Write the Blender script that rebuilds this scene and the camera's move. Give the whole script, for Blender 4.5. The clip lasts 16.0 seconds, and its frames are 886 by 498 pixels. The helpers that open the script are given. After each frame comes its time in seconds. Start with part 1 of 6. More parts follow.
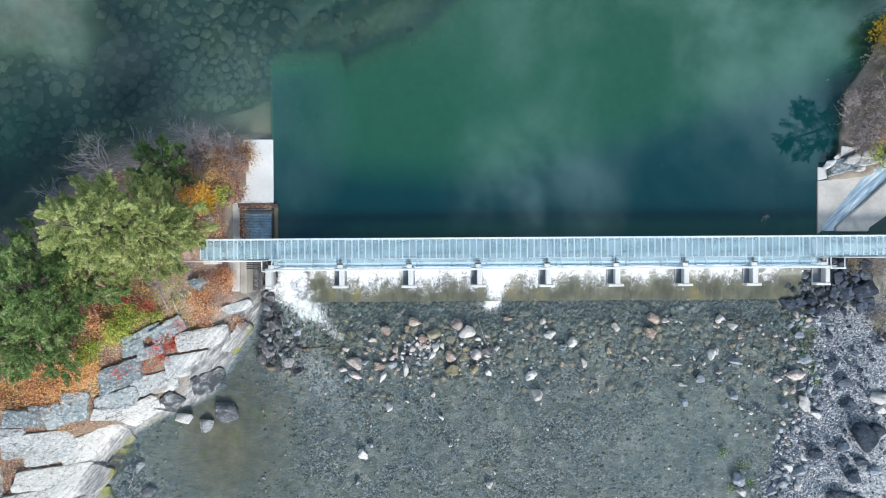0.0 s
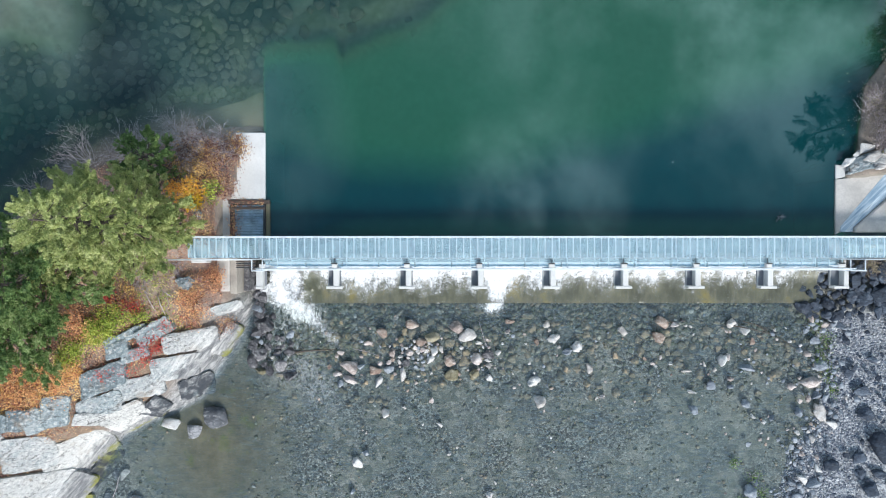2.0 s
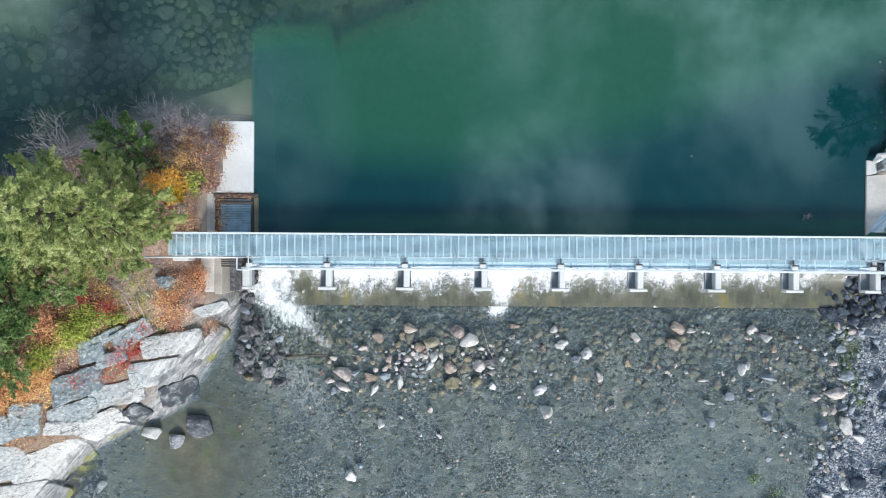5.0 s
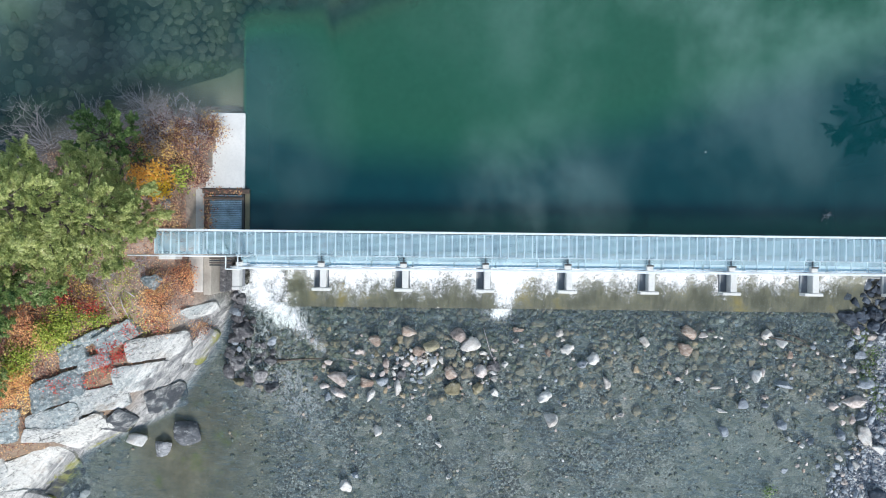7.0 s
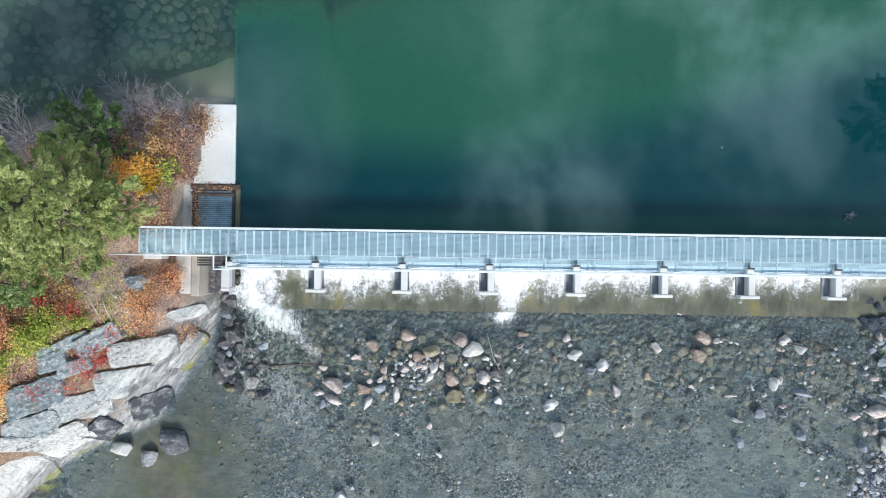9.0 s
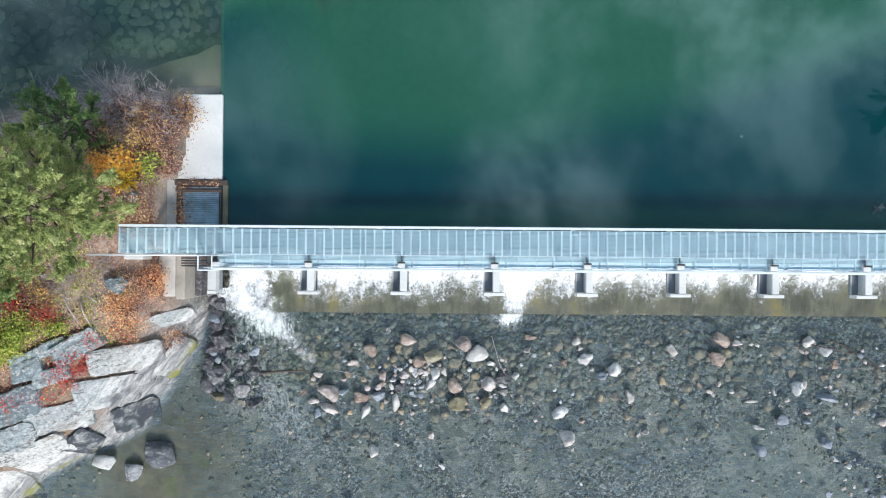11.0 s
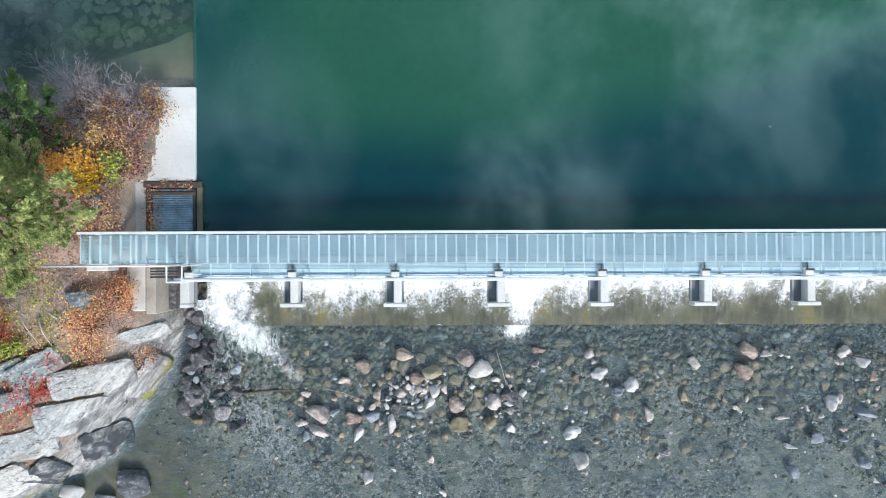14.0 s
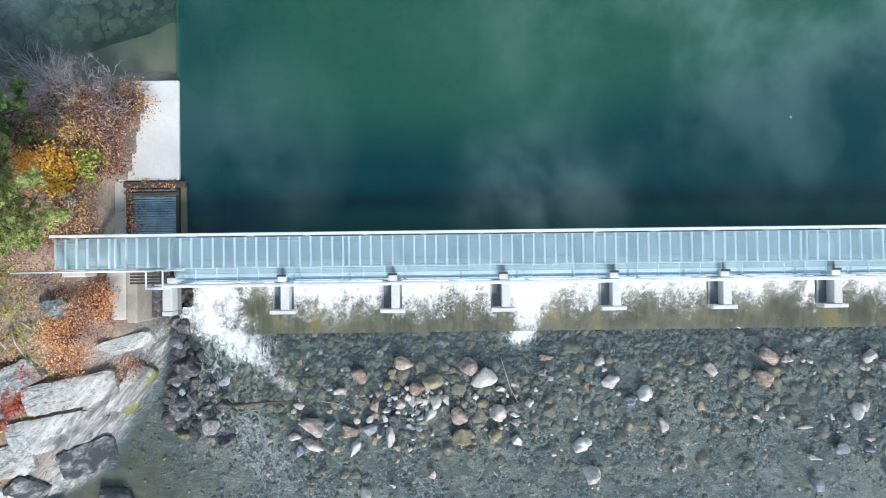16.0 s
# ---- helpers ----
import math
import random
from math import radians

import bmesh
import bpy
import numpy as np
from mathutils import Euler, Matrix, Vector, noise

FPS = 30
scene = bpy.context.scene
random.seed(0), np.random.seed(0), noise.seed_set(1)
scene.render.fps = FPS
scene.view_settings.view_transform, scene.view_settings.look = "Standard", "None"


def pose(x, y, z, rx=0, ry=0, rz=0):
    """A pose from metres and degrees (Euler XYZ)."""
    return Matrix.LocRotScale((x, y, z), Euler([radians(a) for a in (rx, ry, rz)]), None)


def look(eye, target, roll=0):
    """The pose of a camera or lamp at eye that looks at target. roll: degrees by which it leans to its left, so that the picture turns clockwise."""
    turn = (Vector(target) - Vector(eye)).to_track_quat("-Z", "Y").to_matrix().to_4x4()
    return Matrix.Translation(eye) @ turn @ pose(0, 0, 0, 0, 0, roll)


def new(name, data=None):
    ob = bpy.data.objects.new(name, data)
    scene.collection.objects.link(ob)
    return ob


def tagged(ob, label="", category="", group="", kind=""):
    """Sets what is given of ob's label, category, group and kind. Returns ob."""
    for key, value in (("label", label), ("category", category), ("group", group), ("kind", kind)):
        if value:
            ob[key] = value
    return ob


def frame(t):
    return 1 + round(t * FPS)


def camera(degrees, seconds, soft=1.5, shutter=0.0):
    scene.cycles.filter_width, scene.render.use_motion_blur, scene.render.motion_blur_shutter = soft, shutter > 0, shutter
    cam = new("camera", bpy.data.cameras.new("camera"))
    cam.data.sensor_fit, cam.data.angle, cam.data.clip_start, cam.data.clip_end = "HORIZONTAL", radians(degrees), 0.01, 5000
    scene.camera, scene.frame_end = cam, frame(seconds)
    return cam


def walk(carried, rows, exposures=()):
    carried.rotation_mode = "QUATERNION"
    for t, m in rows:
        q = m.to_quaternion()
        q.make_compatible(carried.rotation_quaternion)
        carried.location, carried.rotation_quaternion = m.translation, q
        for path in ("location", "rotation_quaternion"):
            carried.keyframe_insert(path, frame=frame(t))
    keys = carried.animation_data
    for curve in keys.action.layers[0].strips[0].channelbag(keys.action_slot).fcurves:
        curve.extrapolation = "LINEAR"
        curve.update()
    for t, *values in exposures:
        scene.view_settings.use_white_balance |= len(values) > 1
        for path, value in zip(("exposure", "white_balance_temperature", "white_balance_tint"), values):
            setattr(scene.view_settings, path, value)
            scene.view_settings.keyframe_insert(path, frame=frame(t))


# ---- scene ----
cam = camera(75.0, 16.0, soft=1.1)
PATH = [
    (0, -1.727, 1.011, 28.932, -0.517, -0.105, -0.368),
    (0.5, -1.715, 0.990, 28.655, -0.487, -0.087, -0.263),
    (1, -1.690, 0.981, 28.368, -0.489, -0.039, -0.221),
    (1.5, -1.674, 0.934, 28.059, -0.416, -0.018, -0.117),
    (2, -1.669, 0.888, 27.710, -0.333, -0.023, -0.024),
    (2.5, -1.675, 0.858, 27.326, -0.280, -0.040, 0.051),
    (3, -1.677, 0.834, 27.003, -0.240, -0.024, 0.128),
    (3.5, -1.694, 0.839, 26.730, -0.274, -0.026, 0.208),
    (4, -1.694, 0.830, 26.465, -0.287, -0.018, 0.275),
    (6.5, -1.724, 0.737, 25.029, -0.169, -0.014, 0.594),
    (7, -1.731, 0.734, 24.724, -0.184, -0.021, 0.671),
    (7.5, -1.753, 0.738, 24.422, -0.166, -0.022, 0.722),
    (8, -1.764, 0.735, 24.113, -0.156, -0.013, 0.790),
    (8.5, -1.778, 0.720, 23.808, -0.107, -0.024, 0.858),
    (9, -1.772, 0.658, 23.505, -0.009, -0.001, 0.868),
    (11.5, -1.825, 0.518, 21.819, 0.276, 0.021, 0.312),
    (12, -1.817, 0.540, 21.522, 0.371, 0.015, 0.188),
    (12.5, -1.792, 0.612, 21.185, 0.334, 0.025, 0.122),
    (13, -1.744, 0.644, 20.855, 0.333, 0.056, -0.023),
    (13.5, -1.735, 0.657, 20.513, 0.351, 0.084, -0.152),
    (14, -1.760, 0.674, 20.180, 0.307, 0.048, -0.224),
    (14.5, -1.758, 0.686, 19.877, 0.324, 0.053, -0.399),
    (15, -1.774, 0.721, 19.573, 0.267, 0.027, -0.492),
    (15.5, -1.775, 0.671, 19.294, 0.448, 0.046, -0.569),
    (16, -1.776, 0.605, 19.036, 0.720, 0.050, -0.714),
]
walk(cam, [(t, pose(*row)) for t, *row in PATH], [(0, 0.56, 6050, 8), (16, 0.56, 6050, 8)])

# ---- world, sun, exposure ----
SUN_AZ, SUN_EL = radians(160), radians(38)      # azimuth clockwise from +y, elevation
SUN_DIR = Vector((math.sin(SUN_AZ) * math.cos(SUN_EL), math.cos(SUN_AZ) * math.cos(SUN_EL), math.sin(SUN_EL)))


class Net:
    """Short hand for building a node tree."""

    def __init__(self, tree):
        self.t = tree
        tree.nodes.clear()

    def add(self, kind, **props):
        n = self.t.nodes.new(kind)
        if "operation" in props:
            n.operation = props["operation"]
        if "use_clamp" in props:
            n.use_clamp = props["use_clamp"]
        if "interpolation_type" in props:
            n.interpolation_type = props["interpolation_type"]
        if "feature" in props:
            n.feature = props["feature"]
        if "data_type" in props:
            n.data_type = props["data_type"]
        if "blend_type" in props:
            n.blend_type = props["blend_type"]
        if "attribute_name" in props:
            n.attribute_name = props["attribute_name"]
        if "gradient_type" in props:
            n.gradient_type = props["gradient_type"]
        if "sky_type" in props:
            n.sky_type = props["sky_type"]
        if "sun_disc" in props:
            n.sun_disc = props["sun_disc"]
        if "sun_elevation" in props:
            n.sun_elevation = props["sun_elevation"]
        if "sun_rotation" in props:
            n.sun_rotation = props["sun_rotation"]
        return n

    def link(self, a, b):
        self.t.links.new(a, b)

    def put(self, socket, value):
        if isinstance(value, bpy.types.NodeSocket):
            self.t.links.new(value, socket)
        elif value is not None:
            if socket.type == "RGBA" and len(value) == 3:
                value = (*value, 1)
            socket.default_value = value

    def math(self, op, a, b=None, c=None, clamp=False):
        n = self.add("ShaderNodeMath", operation=op, use_clamp=clamp)
        for s, v in zip(n.inputs, (a, b, c)):
            self.put(s, v)
        return n.outputs[0]

    def ramp(self, fac, stops, kind="LINEAR"):
        n = self.add("ShaderNodeValToRGB")
        n.color_ramp.interpolation = kind
        e = n.color_ramp.elements
        while len(e) < len(stops):
            e.new(0.5)
        for k, (p, c) in enumerate(stops):
            e[k].position = p
            e[k].color = (*c, 1) if len(c) == 3 else c
        self.put(n.inputs[0], fac)
        return n.outputs[0]

    def span(self, v, lo, hi, to0=0.0, to1=1.0, smooth=False):
        n = self.add("ShaderNodeMapRange", interpolation_type="SMOOTHSTEP" if smooth else "LINEAR")
        for s, x in zip(n.inputs, (v, lo, hi, to0, to1)):
            self.put(s, x)
        return n.outputs[0]

    def noise(self, vec, scale, detail=4, rough=0.55, dist=0.0):
        n = self.add("ShaderNodeTexNoise")
        self.put(n.inputs["Vector"], vec)
        for k, v in (("Scale", scale), ("Detail", detail), ("Roughness", rough), ("Distortion", dist)):
            n.inputs[k].default_value = v
        return n.outputs["Fac"]

    def cells(self, vec, scale, feature="F1", out="Distance", rnd=1.0):
        n = self.add("ShaderNodeTexVoronoi", feature=feature)
        self.put(n.inputs["Vector"], vec)
        n.inputs["Scale"].default_value = scale
        n.inputs["Randomness"].default_value = rnd
        return n.outputs[out]

    def mix(self, fac, a, b, kind="MIX"):
        n = self.add("ShaderNodeMix", data_type="RGBA", blend_type=kind)
        self.put(n.inputs[0], fac)
        self.put(n.inputs[6], a)
        self.put(n.inputs[7], b)
        return n.outputs[2]

    def shaders(self, fac, a, b):
        n = self.add("ShaderNodeMixShader")
        self.put(n.inputs[0], fac)
        self.link(a, n.inputs[1])
        self.link(b, n.inputs[2])
        return n.outputs[0]

    def bump(self, height, strength, distance=0.02, normal=None):
        n = self.add("ShaderNodeBump")
        n.inputs["Strength"].default_value = strength
        n.inputs["Distance"].default_value = distance
        self.put(n.inputs["Height"], height)
        if normal is not None:
            self.link(normal, n.inputs["Normal"])
        return n.outputs[0]

    def position(self, scale=(1, 1, 1), turn=0.0):
        g = self.add("ShaderNodeNewGeometry")
        m = self.add("ShaderNodeMapping")
        m.inputs["Scale"].default_value = scale
        m.inputs["Rotation"].default_value = (0, 0, radians(turn))
        self.link(g.outputs["Position"], m.inputs[0])
        return m.outputs[0]

    def local(self, scale=(1, 1, 1)):
        g = self.add("ShaderNodeTexCoord")
        m = self.add("ShaderNodeMapping")
        m.inputs["Scale"].default_value = scale
        self.link(g.outputs["Object"], m.inputs[0])
        return m.outputs[0]

    def along(self, angle, scale):
        """Position taken along and across a compass line in the plan."""
        g = self.add("ShaderNodeNewGeometry")
        a = self.add("ShaderNodeMapping")
        a.inputs["Rotation"].default_value = (0, 0, -radians(angle))
        self.link(g.outputs["Position"], a.inputs[0])
        b = self.add("ShaderNodeMapping")
        b.inputs["Scale"].default_value = scale
        self.link(a.outputs[0], b.inputs[0])
        return b.outputs[0]

    def island(self):
        return self.add("ShaderNodeNewGeometry").outputs["Random Per Island"]

    def each(self):
        return self.add("ShaderNodeObjectInfo").outputs["Random"]

    def attr(self, name):
        return self.add("ShaderNodeAttribute", attribute_name=name).outputs["Fac"]

    def surface(self, colour, rough=0.8, metal=0.0, normal=None, spec=0.5):
        p = self.add("ShaderNodeBsdfPrincipled")
        self.put(p.inputs["Base Color"], colour)
        self.put(p.inputs["Roughness"], rough)
        self.put(p.inputs["Metallic"], metal)
        self.put(p.inputs["Specular IOR Level"], spec)
        if normal is not None:
            self.link(normal, p.inputs["Normal"])
        return p.outputs[0]

    def out(self, shader):
        o = self.add("ShaderNodeOutputMaterial")
        self.link(shader, o.inputs[0])


def material(name):
    m = bpy.data.materials.new(name)
    m.use_nodes = True
    return m, Net(m.node_tree)


world = bpy.data.worlds.new("sky")
scene.world = world
world.use_nodes = True
w = Net(world.node_tree)
sky = w.add("ShaderNodeTexSky", sky_type="NISHITA", sun_disc=False, sun_elevation=SUN_EL, sun_rotation=SUN_AZ)
direction = w.add("ShaderNodeTexCoord").outputs["Generated"]
sep = w.add("ShaderNodeSeparateXYZ")
w.link(direction, sep.inputs[0])
up = w.math("MAXIMUM", sep.outputs[2], 0.06)
flat = w.add("ShaderNodeCombineXYZ")
w.link(w.math("DIVIDE", sep.outputs[0], up), flat.inputs[0])
w.link(w.math("DIVIDE", sep.outputs[1], up), flat.inputs[1])
plane = flat.outputs[0]


def bank(cx, cy, rx, ry):
    """A soft bank of cloud on the cloud deck."""
    m = w.add("ShaderNodeMapping")
    m.inputs["Location"].default_value = (-cx / rx, -cy / ry, 0)
    m.inputs["Scale"].default_value = (1 / rx, 1 / ry, 1)
    w.link(plane, m.inputs[0])
    g = w.add("ShaderNodeTexGradient", gradient_type="SPHERICAL")
    w.link(m.outputs[0], g.inputs[0])
    return w.math("POWER", g.outputs[1], 0.8)


cover = w.math("MAXIMUM", bank(0.60, 0.50, 0.72, 0.46), bank(-0.80, 0.54, 0.5, 0.32))
cover = w.math("MAXIMUM", cover, w.math("MULTIPLY", bank(0.16, 0.10, 0.18, 0.17), 1.0))
cover = w.math("MAXIMUM", cover, w.math("MULTIPLY", bank(-0.34, 0.2, 0.2, 0.22), 0.45))
stretch = w.add("ShaderNodeMapping")
stretch.inputs["Scale"].default_value = (1.15, 0.95, 1)
stretch.inputs["Rotation"].default_value = (0, 0, 0.3)
w.link(plane, stretch.inputs[0])
wisps = w.noise(stretch.outputs[0], 3.8, 8, 0.58, 0.2)
cloud = w.math("MULTIPLY", cover, w.span(wisps, 0.37, 0.66, 0.06, 1.35, True), clamp=True)
clear = w.mix(1.0, sky.outputs[0], (0.085, 0.085, 0.085), "MULTIPLY")
far = w.span(sep.outputs[2], 0.15, 0.9, 1.0, 0.0, True)
clear = w.mix(w.math("MULTIPLY", far, 0.5), clear, (0.72, 0.78, 0.86))
total = w.mix(cloud, clear, (1.12, 1.62, 1.72))
bg = w.add("ShaderNodeBackground")
w.link(total, bg.inputs[0])
bg.inputs[1].default_value = 1.0
wo = w.add("ShaderNodeOutputWorld")
w.link(bg.outputs[0], wo.inputs[0])

sun_data = bpy.data.lights.new("sun", "SUN")
sun_data.energy, sun_data.angle, sun_data.color = 3.1, radians(15), (1.0, 0.95, 0.88)
sun = new("sun", sun_data)
sun.matrix_world = look(SUN_DIR * 60, (0, 0, 0))

# ---- materials ----


def concrete(name, base=(0.52, 0.51, 0.48), dark=0.55, stain=0.5):
    m, n = material(name)
    p = n.position()
    big = n.noise(p, 0.9, 5, 0.6)
    fine = n.noise(p, 14, 6, 0.65)
    c = n.mix(n.span(big, 0.35, 0.7), base, tuple(v * (1 - stain * 0.45) for v in base))
    c = n.mix(n.span(fine, 0.45, 0.8, 0, 0.5), c, tuple(v * dark for v in base))
    n.out(n.surface(c, 0.85, 0, n.bump(n.noise(p, 45, 4), 0.35, 0.01), 0.3))
    return m


def rock(name, tones, wet=0.0, scale=1.0, strength=0.5, spots=0.4):
    m, n = material(name)
    p = n.position()
    r = n.each()
    veins = n.noise(n.position((1.0, 2.2, 1.4), 24), 2.3 * scale, 8, 0.62, 0.8)
    patch = n.noise(p, 1.7 * scale, 4, 0.6, 0.6)
    speck = n.noise(p, 20 * scale, 6, 0.72)
    f = n.math("ADD", n.math("MULTIPLY", r, 0.45), n.math("ADD", n.span(veins, 0.25, 0.75, -0.1, 0.45), n.span(patch, 0.35, 0.65, -0.15, 0.3)))
    c = n.ramp(f, tones)
    c = n.mix(n.span(speck, 0.44, 0.72, 0, 0.65), c, (0.06, 0.06, 0.058))
    c = n.mix(n.span(n.noise(p, 4.5, 6, 0.7), 0.56, 0.70, 0, spots), c, (0.60, 0.59, 0.57))
    h = n.math("ADD", veins, n.math("MULTIPLY", speck, 0.35))
    n.out(n.surface(c, 0.42 if wet else 0.82, 0, n.bump(h, strength, 0.05), 0.25))
    return m


def leafy(name, stops, rough=0.6, through_light=0.25, single=0.4):
    m, n = material(name)
    patch = n.noise(n.position(), 0.8, 3)
    tuft = n.noise(n.position(), 2.6, 4, 0.6)
    f = n.math("ADD", n.math("MULTIPLY", n.island(), single), n.math("ADD", n.span(patch, 0.3, 0.7, -0.12, 0.32), n.span(tuft, 0.32, 0.68, -0.16, 0.80 - single)))
    c = n.ramp(f, stops)
    d = n.surface(c, rough, 0, None, 0.25)
    tr = n.add("ShaderNodeBsdfTranslucent")
    n.link(c, tr.inputs[0])
    n.out(n.shaders(through_light, d, tr.outputs[0]))
    return m


def plain(name, colour, rough=0.6, metal=0.0, vary=0.35, scale=6.0, bump=0.15):
    m, n = material(name)
    p = n.position()
    f = n.noise(p, scale, 6, 0.6)
    c = n.mix(n.span(f, 0.35, 0.75), colour, tuple(v * (1 - vary) for v in colour))
    n.out(n.surface(c, rough, metal, n.bump(n.noise(p, scale * 8, 3), bump, 0.01)))
    return m


def perforated(name):
    """Galvanised plate punched with staggered round holes."""
    m, n = material(name)
    pitch = 0.049
    g = n.add("ShaderNodeNewGeometry")
    s = n.add("ShaderNodeSeparateXYZ")
    n.link(g.outputs["Position"], s.inputs[0])
    x = n.math("DIVIDE", s.outputs[0], pitch)
    y = n.math("DIVIDE", s.outputs[1], pitch * 0.866)
    row = n.math("FLOOR", y)
    odd = n.math("MULTIPLY", n.math("FLOORED_MODULO", row, 2.0), 0.5)
    fx = n.math("SUBTRACT", n.math("FRACT", n.math("ADD", x, odd)), 0.5)
    fy = n.math("MULTIPLY", n.math("SUBTRACT", n.math("FRACT", y), 0.5), 0.866)
    d = n.math("SQRT", n.math("ADD", n.math("MULTIPLY", fx, fx), n.math("MULTIPLY", fy, fy)))
    hole = n.math("LESS_THAN", d, 0.335)
    p = n.position()
    # plate tinted blue in its colour for the sky it would mirror
    c = n.mix(n.span(n.noise(p, 1.6, 5, 0.6), 0.35, 0.7), (0.50, 0.69, 0.765), (0.41, 0.585, 0.675))
    metal = n.surface(c, n.span(n.noise(p, 9, 3), 0.3, 0.7, 0.42, 0.6), 0.12)
    clear_bsdf = n.add("ShaderNodeBsdfTransparent")
    n.out(n.shaders(hole, metal, clear_bsdf.outputs[0]))
    return m


M_CONCRETE = concrete("concrete", (0.70, 0.69, 0.66), 0.62, 0.35)
M_PAD = concrete("pale_concrete", (0.74, 0.73, 0.71), 0.7, 0.3)
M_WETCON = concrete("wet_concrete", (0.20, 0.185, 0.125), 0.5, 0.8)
M_PERF = perforated("perforated_steel")
M_GALV = plain("galvanised_steel", (0.82, 0.86, 0.88), 0.42, 0.1, 0.25, 5.0, 0.05)
M_BLUE = plain("blue_steel", (0.46, 0.64, 0.80), 0.45, 0.25, 0.6, 3.0, 0.1)
M_DARKSTEEL = plain("dark_steel", (0.06, 0.065, 0.07), 0.5, 0.4)
M_TIMBER = plain("weathered_timber", (0.11, 0.085, 0.07), 0.85, 0, 0.5, 7.0, 0.4)
M_BARK = plain("bark", (0.13, 0.105, 0.085), 0.9, 0, 0.5, 9.0, 0.5)
M_TWIG = plain("grey_twig", (0.56, 0.49, 0.50), 0.9, 0, 0.5, 5.0, 0.2)
def ledge_material(name="pale_ledge_rock", shift=0.0, streaky=0.92, dark=0.0):
    """Weathered gneiss: banded, spotted with lichen, darkened low down for stain and shade, then mossy towards the
    waterline.
    """
    m, n = material(name)
    p = n.position()
    g = n.add("ShaderNodeNewGeometry")
    s = n.add("ShaderNodeSeparateXYZ")
    n.link(g.outputs["Position"], s.inputs[0])
    bands = n.noise(n.along(40, (0.35, 2.6, 1.0)), 1.5, 9, 0.7, 0.5)
    streaks = n.noise(n.along(50, (0.45, 2.6, 1.0)), 2.4, 9, 0.74, 0.6)
    blotch = n.noise(p, 1.9, 7, 0.66, 0.6)
    spots = n.noise(p, 8, 8, 0.75)
    fine = n.noise(p, 42, 5, 0.7)
    own = n.each()
    tone = n.math("ADD", n.math("MULTIPLY", own, 0.28), n.math("ADD", n.math("ADD", n.math("MULTIPLY", bands, 0.36), shift), n.math("MULTIPLY", blotch, 0.36)))
    c = n.ramp(tone, [(0.28, (0.15, 0.19, 0.21)), (0.48, (0.29, 0.345, 0.36)), (0.66, (0.47, 0.47, 0.46)), (0.90, (0.66, 0.64, 0.60))])
    c = n.mix(n.span(spots, 0.52, 0.62, 0, 0.8), c, (0.74, 0.72, 0.68))
    c = n.mix(n.span(spots, 0.47, 0.35, 0, 0.85), c, (0.11, 0.11, 0.11))
    c = n.mix(n.span(fine, 0.55, 0.75, 0, 0.7), c, (0.08, 0.08, 0.08))
    c = n.mix(n.span(n.noise(p, 1.1, 6, 0.7), 0.55, 0.66, 0, 0.55), c, (0.24, 0.17, 0.11))
    crack = n.noise(n.along(20, (0.45, 1.5, 0.6)), 1.3, 5, 0.55, 0.6)
    crack = n.math("ABSOLUTE", n.math("SUBTRACT", crack, 0.5))
    c = n.mix(n.span(crack, 0.0, 0.012, 0.9, 0.0), c, (0.05, 0.048, 0.045))
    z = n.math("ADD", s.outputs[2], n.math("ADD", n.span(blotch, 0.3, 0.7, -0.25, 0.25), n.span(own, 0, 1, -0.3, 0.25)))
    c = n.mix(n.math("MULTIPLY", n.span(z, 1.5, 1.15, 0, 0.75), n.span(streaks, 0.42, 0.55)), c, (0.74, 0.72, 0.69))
    # lower faces darkened in colour for rock stain and shade together
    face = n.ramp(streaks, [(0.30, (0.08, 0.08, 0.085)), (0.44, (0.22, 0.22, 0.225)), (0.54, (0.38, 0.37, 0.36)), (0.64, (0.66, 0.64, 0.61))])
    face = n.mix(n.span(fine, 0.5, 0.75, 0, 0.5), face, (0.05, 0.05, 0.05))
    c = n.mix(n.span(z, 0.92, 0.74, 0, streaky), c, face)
    c = n.mix(n.math("MULTIPLY", n.span(n.math("ADD", s.outputs[2], n.span(spots, 0.3, 0.7, -0.16, 0.16)), 0.32, 0.20, 0, 0.9), n.span(n.noise(p, 0.9, 5, 0.6), 0.40, 0.54)), c, n.mix(fine, (0.14, 0.15, 0.03), (0.38, 0.37, 0.09)))
    c = n.mix(n.span(blotch, 0.46, 0.66, dark, dark * 0.15), c, (0.05, 0.055, 0.066))
    h = n.math("ADD", n.math("ADD", bands, n.math("MULTIPLY", streaks, 0.8)), n.math("ADD", n.math("MULTIPLY", spots, 0.6), n.math("MULTIPLY", fine, 0.2)))
    n.out(n.surface(c, 0.85, 0, n.bump(h, 1.0, 0.09), 0.3))
    return m


